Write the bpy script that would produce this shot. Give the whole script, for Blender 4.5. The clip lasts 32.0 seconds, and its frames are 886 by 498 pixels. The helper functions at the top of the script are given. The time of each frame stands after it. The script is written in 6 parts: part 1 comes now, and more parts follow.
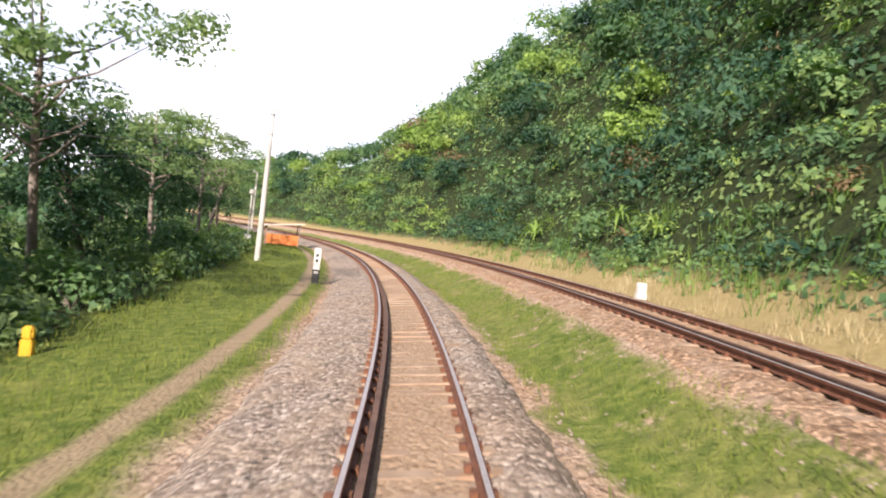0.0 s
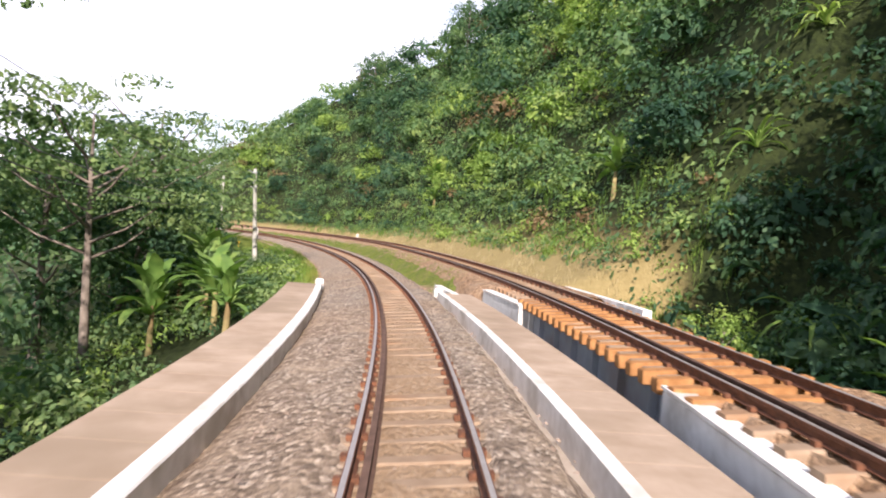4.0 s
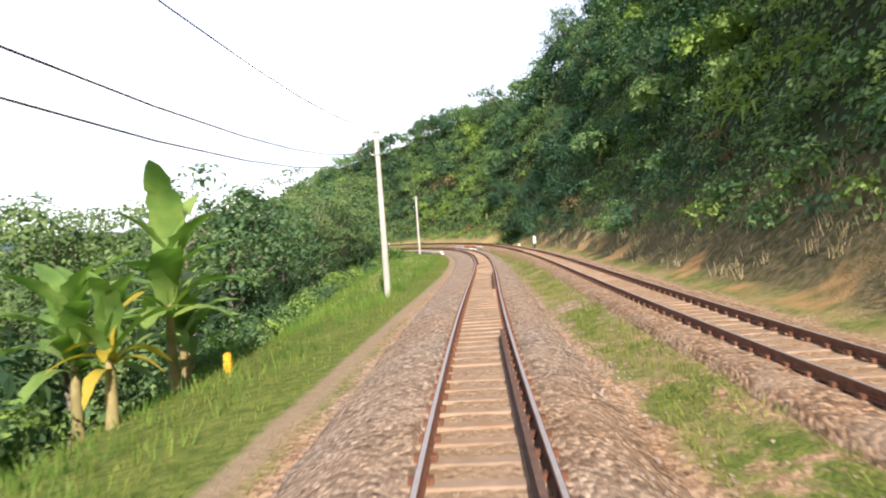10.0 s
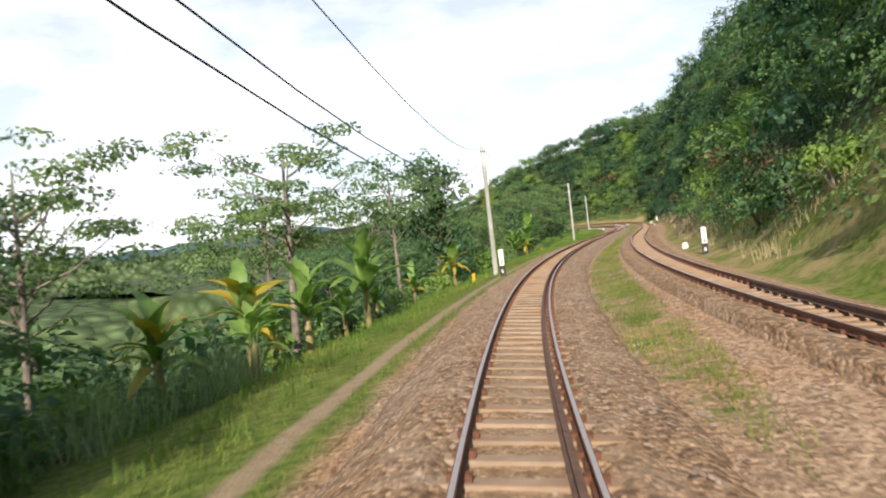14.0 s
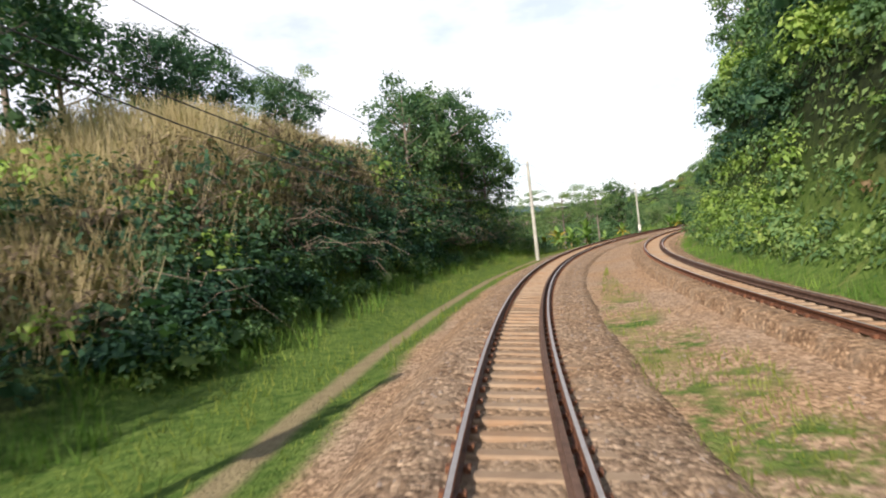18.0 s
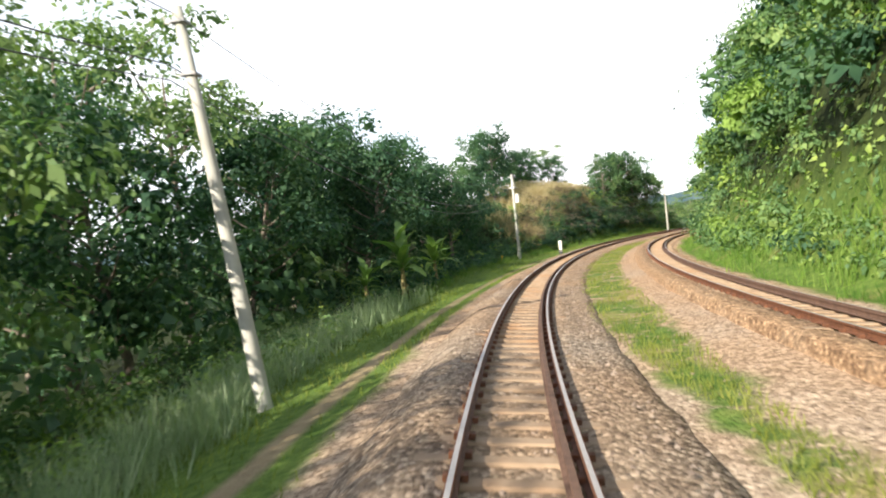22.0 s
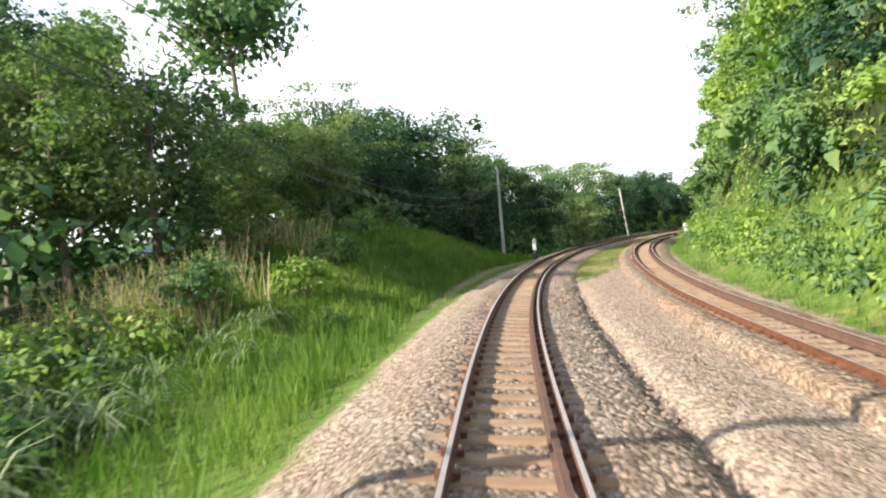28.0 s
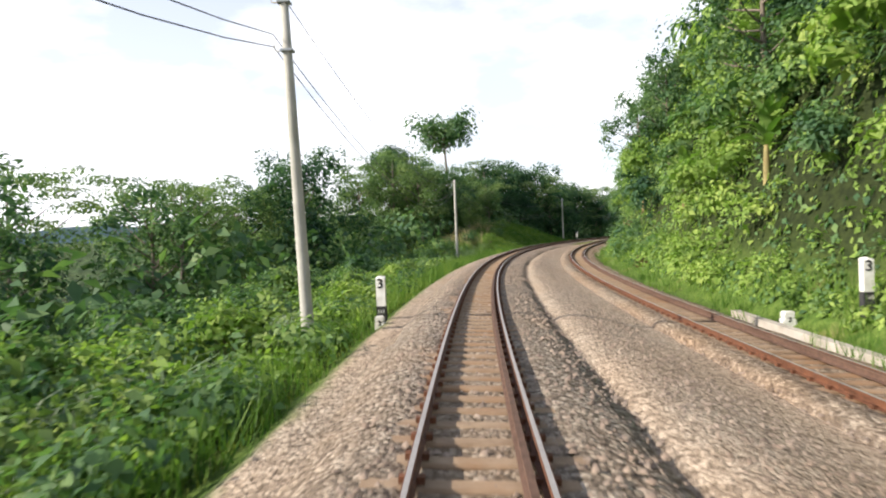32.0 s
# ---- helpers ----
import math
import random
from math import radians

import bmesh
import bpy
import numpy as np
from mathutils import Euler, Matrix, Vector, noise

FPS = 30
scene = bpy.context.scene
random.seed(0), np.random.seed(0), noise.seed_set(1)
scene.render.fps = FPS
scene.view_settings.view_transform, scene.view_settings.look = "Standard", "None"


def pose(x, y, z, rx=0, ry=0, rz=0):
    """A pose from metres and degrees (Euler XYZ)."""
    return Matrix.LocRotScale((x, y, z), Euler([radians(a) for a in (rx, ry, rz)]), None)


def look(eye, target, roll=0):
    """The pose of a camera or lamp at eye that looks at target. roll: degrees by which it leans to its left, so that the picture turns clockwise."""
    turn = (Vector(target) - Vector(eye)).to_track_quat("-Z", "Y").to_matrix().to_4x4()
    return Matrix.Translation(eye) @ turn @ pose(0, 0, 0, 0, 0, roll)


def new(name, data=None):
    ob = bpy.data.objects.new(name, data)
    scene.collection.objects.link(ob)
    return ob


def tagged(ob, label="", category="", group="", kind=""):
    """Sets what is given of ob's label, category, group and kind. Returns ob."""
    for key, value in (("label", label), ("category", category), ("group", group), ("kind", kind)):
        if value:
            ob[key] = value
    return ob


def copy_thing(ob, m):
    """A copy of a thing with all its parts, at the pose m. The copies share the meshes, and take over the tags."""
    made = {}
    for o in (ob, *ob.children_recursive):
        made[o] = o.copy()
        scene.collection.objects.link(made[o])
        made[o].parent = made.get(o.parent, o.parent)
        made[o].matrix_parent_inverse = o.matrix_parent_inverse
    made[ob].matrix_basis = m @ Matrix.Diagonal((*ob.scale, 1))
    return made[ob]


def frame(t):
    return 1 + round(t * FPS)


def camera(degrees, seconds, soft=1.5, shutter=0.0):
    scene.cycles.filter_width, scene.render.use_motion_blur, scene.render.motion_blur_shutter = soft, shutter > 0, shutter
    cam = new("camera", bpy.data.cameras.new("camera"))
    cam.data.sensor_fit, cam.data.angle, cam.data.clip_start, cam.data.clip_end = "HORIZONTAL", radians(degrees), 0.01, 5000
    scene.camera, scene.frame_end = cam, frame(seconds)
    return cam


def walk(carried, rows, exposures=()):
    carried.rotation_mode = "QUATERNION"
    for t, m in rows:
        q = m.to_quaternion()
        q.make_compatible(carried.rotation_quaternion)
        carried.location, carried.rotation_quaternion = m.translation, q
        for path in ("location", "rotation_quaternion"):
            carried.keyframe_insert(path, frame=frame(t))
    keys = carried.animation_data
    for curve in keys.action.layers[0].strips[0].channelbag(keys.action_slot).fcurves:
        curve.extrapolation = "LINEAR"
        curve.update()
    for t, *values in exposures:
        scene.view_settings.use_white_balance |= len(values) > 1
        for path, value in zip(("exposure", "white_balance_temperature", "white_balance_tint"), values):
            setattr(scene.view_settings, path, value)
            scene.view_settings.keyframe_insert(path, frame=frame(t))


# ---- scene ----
# seconds, stops, kelvin, tint
EXPO = [(0, 0.96, 6420, 24), (4.5, 0.92, 6400, 24), (9, 0.94, 6450, 20), (12, 0.77, 6500, 18), (14.5, 0.50, 6500, 14), (17, 0.50, 6500, 14), (19, 0.68, 6500, 18), (21, 1.02, 6620, 14), (23, 1.22, 6700, 10), (26, 1.26, 6750, 12), (28.5, 1.18, 6550, 14), (30, 1.00, 6530, 14), (32, 0.68, 6530, 14)]

# ---- camera ----
cam = camera(65.89, 32.0, soft=2.0, shutter=0.14)
walk(cam, [
    (0.0, pose(-0.153, 0.008, 1.927, 88.798, -6.646, -1.074)),
    (0.5, pose(-0.259, -7.400, 1.928, 88.894, -6.093, -2.851)),
    (1.0, pose(-0.589, -14.819, 1.929, 88.781, -5.512, -4.959)),
    (1.5, pose(-1.145, -22.243, 1.930, 88.712, -5.251, -7.094)),
    (2.0, pose(-1.956, -29.661, 1.931, 88.623, -5.207, -9.313)),
    (2.5, pose(-3.052, -37.061, 1.932, 88.753, -4.951, -11.534)),
    (3.0, pose(-4.473, -44.423, 1.933, 88.920, -4.592, -14.063)),
    (3.5, pose(-6.226, -51.731, 1.933, 88.971, -4.823, -16.507)),
    (4.0, pose(-8.287, -58.976, 1.934, 88.717, -4.533, -17.832)),
    (4.5, pose(-10.603, -66.165, 1.935, 88.889, -4.013, -19.248)),
    (5.0, pose(-13.126, -73.306, 1.936, 88.898, -3.885, -20.522)),
    (5.5, pose(-15.824, -80.405, 1.937, 88.909, -3.677, -21.646)),
    (6.0, pose(-18.677, -87.467, 1.938, 88.922, -3.319, -22.614)),
    (6.5, pose(-21.669, -94.494, 1.940, 88.936, -2.895, -23.417)),
    (7.0, pose(-24.778, -101.494, 1.942, 89.005, -2.268, -23.986)),
    (7.5, pose(-27.989, -108.471, 1.944, 89.041, -1.272, -24.409)),
    (8.0, pose(-31.273, -115.437, 1.945, 89.059, -0.221, -24.326)),
    (8.5, pose(-34.581, -122.403, 1.946, 88.997, 1.034, -23.734)),
    (9.0, pose(-37.852, -129.386, 1.947, 88.876, 1.622, -22.948)),
    (9.5, pose(-41.051, -136.402, 1.946, 88.869, 2.968, -22.300)),
    (10.0, pose(-44.176, -143.449, 1.946, 88.926, 4.131, -21.705)),
    (10.5, pose(-47.229, -150.527, 1.945, 88.824, 4.422, -20.787)),
    (11.0, pose(-50.191, -157.644, 1.945, 88.920, 4.727, -19.265)),
    (11.5, pose(-53.005, -164.819, 1.944, 89.047, 4.975, -17.369)),
    (12.0, pose(-55.621, -172.068, 1.943, 89.109, 5.285, -15.491)),
    (12.5, pose(-58.010, -179.398, 1.942, 89.189, 5.781, -13.462)),
    (13.0, pose(-60.158, -186.808, 1.942, 89.021, 6.325, -11.442)),
    (13.5, pose(-62.056, -194.291, 1.941, 89.012, 6.452, -9.303)),
    (14.0, pose(-63.691, -201.842, 1.940, 89.002, 6.534, -7.122)),
    (14.5, pose(-65.045, -209.455, 1.940, 89.061, 6.803, -5.072)),
    (15.0, pose(-66.103, -217.120, 1.940, 89.126, 6.847, -2.847)),
    (15.5, pose(-66.857, -224.827, 1.940, 89.190, 6.868, -0.666)),
    (16.0, pose(-67.309, -232.564, 1.940, 89.254, 6.835, 1.449)),
    (16.5, pose(-67.468, -240.318, 1.940, 89.317, 6.788, 3.539)),
    (17.0, pose(-67.344, -248.080, 1.940, 89.308, 6.627, 5.652)),
    (17.5, pose(-66.934, -255.841, 1.940, 89.301, 6.919, 7.864)),
    (18.0, pose(-66.224, -263.586, 1.940, 89.175, 6.372, 10.154)),
    (18.5, pose(-65.205, -271.305, 1.940, 89.138, 6.187, 12.325)),
    (19.0, pose(-63.889, -278.986, 1.941, 89.274, 6.572, 14.501)),
    (19.5, pose(-62.292, -286.621, 1.941, 89.127, 6.432, 16.592)),
    (20.0, pose(-60.420, -294.201, 1.941, 88.970, 6.306, 18.821)),
    (20.5, pose(-58.269, -301.699, 1.941, 89.001, 6.536, 21.040)),
    (21.0, pose(-55.837, -309.085, 1.942, 89.205, 5.783, 23.205)),
    (21.5, pose(-53.128, -316.349, 1.942, 89.306, 6.116, 25.424)),
    (22.0, pose(-50.154, -323.483, 1.942, 89.276, 5.935, 27.444)),
    (22.5, pose(-46.930, -330.480, 1.942, 89.154, 5.982, 29.456)),
    (23.0, pose(-43.468, -337.338, 1.942, 89.047, 5.834, 31.464)),
    (23.5, pose(-39.775, -344.046, 1.942, 89.041, 5.810, 33.821)),
    (24.0, pose(-35.848, -350.593, 1.942, 89.058, 5.810, 36.321)),
    (24.5, pose(-31.666, -356.990, 1.942, 89.036, 5.869, 38.368)),
    (25.0, pose(-27.217, -363.257, 1.943, 89.024, 5.598, 40.302)),
    (25.5, pose(-22.506, -369.382, 1.943, 89.140, 5.749, 42.707)),
    (26.0, pose(-17.530, -375.348, 1.943, 89.207, 5.651, 45.113)),
    (26.5, pose(-12.291, -381.141, 1.943, 89.004, 5.332, 47.167)),
    (27.0, pose(-6.801, -386.755, 1.944, 88.982, 5.192, 49.077)),
    (27.5, pose(-1.084, -392.198, 1.944, 88.961, 5.029, 50.878)),
    (28.0, pose(4.841, -397.478, 1.944, 88.939, 4.842, 52.646)),
    (28.5, pose(10.953, -402.584, 1.945, 88.917, 4.645, 54.393)),
    (29.0, pose(17.237, -407.499, 1.945, 88.903, 4.348, 56.224)),
    (29.5, pose(23.688, -412.218, 1.945, 89.024, 4.181, 57.696)),
    (30.0, pose(30.283, -416.758, 1.946, 89.125, 3.910, 58.735)),
    (30.5, pose(36.997, -421.146, 1.946, 88.955, 3.705, 59.921)),
    (31.0, pose(43.808, -425.409, 1.946, 88.782, 3.110, 60.770)),
    (31.5, pose(50.700, -429.568, 1.946, 88.792, 2.896, 61.443)),
    (32.0, pose(57.664, -433.634, 1.947, 88.643, 2.387, 61.853)),
], exposures=EXPO)

# ---- the line: curvature in 1/100 m at every 10 m, cant in degrees at every 20 m, from 180 m before the start ----
CURVE = [-0.2129, -0.2342, -0.2563, -0.2804, -0.3062, -0.3338, -0.3627, -0.3925, -0.4221, -0.4503, -0.4752, -0.4944, -0.5058, -0.5061, -0.4965, -0.4764, -0.4581, -0.4404, -0.4232, -0.4122, -0.4362, -0.5018, -0.5711, -0.5735, -0.4717, -0.3497, -0.2909, -0.2463, -0.1978, -0.1462, -0.0573, 0.0704, 0.1537, 0.1558, 0.1757, 0.2951, 0.3958, 0.4281, 0.4454, 0.4713, 0.4991, 0.5120, 0.5047, 0.4784, 0.4729, 0.4962, 0.5083, 0.4776, 0.4623, 0.4818, 0.4989, 0.4930, 0.4752, 0.4641, 0.4793, 0.5050, 0.5037, 0.4980, 0.5118, 0.4886, 0.4340, 0.3993, 0.3985, 0.3879, 0.3275, 0.2505, 0.2010, 0.1668, 0.1303, 0.1005, 0.0791, 0.0607]
CANT = [-1.86, -2.37, -2.90, -3.46, -4.07, -4.73, -5.45, -6.19, -6.81, -7.08, -6.58, -5.76, -5.43, -4.99, -4.05, -2.24, 0.41, 2.86, 4.16, 5.09, 5.84, 6.09, 6.05, 5.94, 5.81, 5.59, 5.31, 5.19, 5.08, 4.90, 4.60, 4.15, 3.61, 2.90, 1.92, 0.94]

# ---- world and sun ----
SUN_AZ, SUN_EL = 255.0, 29.5          # where the sun stands, degrees from +x, and its height
world = bpy.data.worlds.new("sky")
scene.world = world
world.use_nodes = True
wt = world.node_tree
wt.nodes.clear()
w_out = wt.nodes.new("ShaderNodeOutputWorld")
w_bg = wt.nodes.new("ShaderNodeBackground")
w_sky = wt.nodes.new("ShaderNodeTexSky")
w_sky.sky_type = "NISHITA"
w_sky.sun_disc = False
w_sky.sun_elevation = radians(SUN_EL)
w_sky.sun_rotation = radians(90.0 - SUN_AZ)
w_sky.air_density, w_sky.dust_density, w_sky.ozone_density = 1.0, 0.8, 2.0
w_bg.inputs["Strength"].default_value = 0.105
# thin bright cloud over the blue
w_tc = wt.nodes.new("ShaderNodeTexCoord")
w_map = wt.nodes.new("ShaderNodeMapping")
w_map.inputs["Scale"].default_value = (1.6, 1.6, 4.0)
w_noise = wt.nodes.new("ShaderNodeTexNoise")
w_noise.inputs["Scale"].default_value = 1.7
w_noise.inputs["Detail"].default_value = 6.0
w_noise.inputs["Roughness"].default_value = 0.55
w_ramp = wt.nodes.new("ShaderNodeValToRGB")
w_ramp.color_ramp.elements[0].position, w_ramp.color_ramp.elements[0].color = 0.42, (0.46, 0.46, 0.46, 1)
w_ramp.color_ramp.elements[1].position, w_ramp.color_ramp.elements[1].color = 0.60, (1, 1, 1, 1)
w_mix = wt.nodes.new("ShaderNodeMix")
w_mix.data_type = "RGBA"
w_mix.inputs[7].default_value = (9.4, 9.7, 10.1, 1)
wt.links.new(w_tc.outputs["Generated"], w_map.inputs["Vector"])
wt.links.new(w_map.outputs[0], w_noise.inputs["Vector"])
wt.links.new(w_noise.outputs[0], w_ramp.inputs[0])
# the haze thins overhead
w_sep = wt.nodes.new("ShaderNodeSeparateXYZ")
w_up = wt.nodes.new("ShaderNodeMapRange")
w_up.inputs[1].default_value, w_up.inputs[2].default_value, w_up.inputs[3].default_value, w_up.inputs[4].default_value = 0.25, 0.75, 1.0, 0.30
w_thin = wt.nodes.new("ShaderNodeMath")
w_thin.operation = "MULTIPLY"
wt.links.new(w_tc.outputs["Generated"], w_sep.inputs[0])
wt.links.new(w_sep.outputs[2], w_up.inputs[0])
wt.links.new(w_up.outputs[0], w_thin.inputs[0])
wt.links.new(w_ramp.outputs[0], w_thin.inputs[1])
wt.links.new(w_thin.outputs[0], w_mix.inputs[0])
wt.links.new(w_sky.outputs[0], w_mix.inputs[6])
wt.links.new(w_mix.outputs[2], w_bg.inputs[0])
wt.links.new(w_bg.outputs[0], w_out.inputs[0])

sun = new("sun", bpy.data.lights.new("sun", "SUN"))
sun.data.energy, sun.data.angle, sun.data.color = 5.0, radians(0.6), (1.0, 0.92, 0.79)
sun.matrix_world = look((0, 0, 60), (-60 * math.cos(radians(SUN_AZ)) / math.tan(radians(SUN_EL)), -60 * math.sin(radians(SUN_AZ)) / math.tan(radians(SUN_EL)), 0))

# ---- the line as places: s along it, n to the right of it when looking back along it ----
SG = np.arange(-180.0, 530.1, 1.0)
_k = np.interp(SG, np.arange(-180, 531, 10), CURVE) / 100
_h = np.concatenate([[0], np.cumsum((_k[1:] + _k[:-1]) / 2)])
_h -= _h[180]
_x = np.concatenate([[0], np.cumsum((np.sin(_h)[1:] + np.sin(_h)[:-1]) / 2)])
_y = np.concatenate([[0], np.cumsum((-np.cos(_h)[1:] - np.cos(_h)[:-1]) / 2)])
_x -= _x[180]
_y -= _y[180]
# straight runs beyond both ends
SG = np.concatenate([[-480.0], SG, [700.0]])
_x = np.concatenate([[_x[0] - 300 * math.sin(_h[0])], _x, [_x[-1] + 170 * math.sin(_h[-1])]])
_y = np.concatenate([[_y[0] + 300 * math.cos(_h[0])], _y, [_y[-1] - 170 * math.cos(_h[-1])]])
_h = np.concatenate([[_h[0]], _h, [_h[-1]]])


def heading(s):
    return np.interp(s, SG, _h)


def cant(s):
    return np.radians(np.interp(s, np.arange(-180, 531, 20), CANT))


def place(s, n, z=0.0):
    """World places, as an array (..., 3)."""
    s, n, z = np.broadcast_arrays(np.asarray(s, float), np.asarray(n, float), np.asarray(z, float))
    a = heading(s)
    return np.stack([np.interp(s, SG, _x) + n * np.cos(a), np.interp(s, SG, _y) + n * np.sin(a), z], -1)


def n2(s):
    """The other track's distance to the right."""
    return np.interp(s, [-180, -60, -25, 0, 25, 50, 85, 115, 145, 180, 250, 300, 340, 385, 410, 435, 460, 480, 530], [6.6, 6.2, 5.95, 5.53, 4.95, 4.47, 4.35, 4.55, 4.75, 5.12, 5.55, 5.67, 5.6, 5.41, 5.25, 5.44, 5.82, 6.15, 6.8])


def z2(s):
    """The other track's rail height."""
    return np.interp(s, [-180, -60, 0, 25, 50, 85, 115, 145, 385, 410, 435, 460, 480, 530], [0.5, 0.65, 0.74, 0.56, 0.42, 0.19, 0.07, 0.0, 0.0, -0.25, -0.40, -0.53, -0.64, -0.80])


def smooth(a, b, v):
    t = np.clip((v - a) / (b - a), 0, 1)
    return t * t * (3 - 2 * t)


LEFT_N = [2.5, 4, 6.5, 10, 16, 30, 60, 120]
LEFT = [
    (-480, [-.5, -.5, -.6, -.8, -1, -1, -1, 0]),
    (-40, [-.5, -.5, -.6, -.8, -1, -2, -4, -8]),
    (-10, [-.5, -.6, -.8, -1.5, -2.5, -6, -10, -15]),
    (20, [-.5, -.9, -2, -3.5, -6, -10, -14, -20]),
    (33, [-.5, -1.2, -3, -5, -7, -11, -15, -21]),
    (60, [-.5, -.6, -.9, -2, -5, -11, -18, -25]),
    (75, [-.5, -.3, -.2, -.8, -4, -12, -20, -28]),
    (120, [-.5, -.6, -1., -2.2, -5, -13, -24, -32]),
    (170, [-.5, -.7, -1.2, -2.5, -5, -13, -25, -34]),
    (200, [-.5, -.6, -.8, -1.5, -3, -8, -20, -30]),
    (212, [-.5, -.5, -.5, 1.5, 5, 5, 0, -8]),
    (222, [-.5, -.5, .2, 6.3, 7.8, 7.5, 4, 0]),
    (254, [-.5, -.5, .2, 6.2, 7.0, 6, 3, 0]),
    (266, [-.5, -.5, -.5, 0, 2, 3, 0, -3]),
    (280, [-.5, -.6, -.7, -.8, -.8, -1, -3, -6]),
    (330, [-.5, -.7, -1.3, -2, -3, -6, -10, -14]),
    (370, [-.5, -.7, -1, -1.5, -2.5, -5, -10, -14]),
    (382, [-.5, -.3, 1.0, 2.3, 2.4, 0, -5, -11]),
    (392, [-.5, -.1, 1.9, 3.2, 3.4, 1, -4, -10]),
    (400, [-.5, -.3, 1.5, 2.7, 2.6, .5, -4, -10]),
    (410, [-.5, -.7, -.2, .3, 0, -2, -5, -10]),
    (425, [-.5, -.9, -1.3, -1.8, -3, -6, -9, -12]),
    (700, [-.5, -1.1, -2, -3, -4, -7, -10, -12])]
RIGHT_N = [1.6, 2.6, 4, 6, 10, 15, 22, 40, 90]
RIGHT = [
    (-480, [-.5, -.4, .1, 1.2, 4, 8, 11, 13, 14]),
    (-132, [-.5, -.4, .1, 1.2, 5, 10, 13, 15, 15]),
    (-118, [-.5, -.4, .1, 1.2, 5.6, 12, 16, 18, 18]),
    (-97, [-.5, -.4, .1, 1.3, 6.5, 15, 23, 27, 28]),
    (-80, [-.5, -.4, .1, 1.3, 7.2, 17, 27, 31, 32]),
    (-46, [-.5, -.4, .1, 1.4, 7.5, 18, 29.5, 34, 35]),
    (-20, [-.5, -.4, .1, 1.4, 7.6, 18.5, 30.5, 36, 37]),
    (0, [-.5, -.4, .1, 1.4, 7.3, 17.5, 28, 33, 34]),
    (40, [-.5, -.4, .1, 1.4, 7.5, 19, 33, 39, 40]),
    (70, [-.5, -.5, -.1, 2.2, 9, 20, 33.5, 39, 40]),
    (130, [-.5, -.5, -.1, 2.2, 9, 19, 30.5, 36, 37]),
    (180, [-.5, -.5, -.1, 2.2, 9, 18.5, 29, 34, 35]),
    (220, [-.5, -.3, 1.3, 7.6, 15, 18, 20, 22, 22]),
    (400, [-.5, -.3, 1.3, 7.2, 14.5, 17, 19, 20, 20]),
    (440, [-.5, -.4, 1.0, 6.0, 14, 17, 19, 21, 21]),
    (700, [-.5, -.4, .9, 5.5, 14, 17, 19, 21, 21])]

# where the mown verge ends on the left, and the grass between the tracks, along the line
EDGE_S = [-480, -20, -8, 4, 11, 32, 56, 62, 110, 125, 158, 172, 195, 206, 258, 266, 300, 318, 335, 372, 384, 404, 412, 430, 452, 464, 700]
EDGE_N = [6.8, 6.8, 6.2, 5.2, 3.6, 3.2, 3.8, 9.5, 9.5, 8.6, 8.4, 7.2, 7.5, 6.6, 6.8, 7.8, 7.0, 6.2, 8.2, 7.8, 9.6, 9.6, 8.0, 4.8, 4.4, 3.0, 3.0]
STRIP_S = [-480, 30, 36.5, 55, 60, 110, 150, 200, 212, 236, 250, 262, 320, 330, 345, 395, 405, 700]
STRIP_A = [2.3, 2.2, 2.6, 3.0, 1.8, 1.85, 2.3, 2.0, 2.6, 2.9, 2.4, 1.8, 1.7, 2.4, 1.5, 1.5, 2.2, 2.2]
STRIP_B = [4.2, 4.0, 3.6, 2.6, 3.2, 3.4, 3.5, 3.3, 2.4, 2.6, 2.95, 3.4, 3.3, 2.9, 3.6, 3.8, 1.6, 1.6]


def verge(s):
    return np.interp(s, EDGE_S, EDGE_N)


def _table(rows, s, d, cols):
    ss = [r[0] for r in rows]
    zz = np.stack([np.interp(s, ss, [r[1][i] for r in rows]) for i in range(len(cols))], -1)
    out = zz[..., -1].copy()
    for i in range(len(cols) - 1):
        m = (d >= cols[i]) & (d < cols[i + 1])
        f = (d - cols[i]) / (cols[i + 1] - cols[i])
        out = np.where(m, zz[..., i] * (1 - f) + zz[..., i + 1] * f, out)
    return np.where(d < cols[0], zz[..., 0], out)


def gully(s):
    return smooth(33, 38, s) * (1 - smooth(52, 57, s))


def ground(s, n):
    """Height of the ground."""
    s, n = np.broadcast_arrays(np.asarray(s, float), np.asarray(n, float))
    m, zz = n2(s), z2(s)
    left = _table(LEFT, s, -n, LEFT_N)
    right = _table(RIGHT, s, n - m, RIGHT_N) + zz
    near_bridge = smooth(30, 34, s) * (1 - smooth(58, 64, s))
    rise = smooth(2.3, m - 1.1 - .5 * near_bridge, n)
    mid = -.55 + (zz + .25 * (1 - near_bridge)) * rise + (.14 * smooth(200, 215, s) + .06 * smooth(395, 412, s)) * (1 - rise)
    mid = mid - .20 * smooth(398, 412, s) * np.exp(-((n - 1.95) / .12) ** 2)
    z = np.where(n < -2.5, left, np.where(n > m + 1.6, right, mid))
    wob = 0.12 * np.sin(s * .21 + n * .5) * np.sin(n * .37 - s * .05) + 0.5 * np.sin(s * .067 + 1.3) * np.sin(n * .13 + s * .03)
    z = z + wob * (smooth(4, 14, np.abs(n - 2.5)))
    g = gully(s) * (1 - smooth(13, 26, n))
    return z * (1 - g) + g * (np.maximum(-5.0 + np.maximum(n - 8, 0) * .8, np.minimum(z, -5.0)))

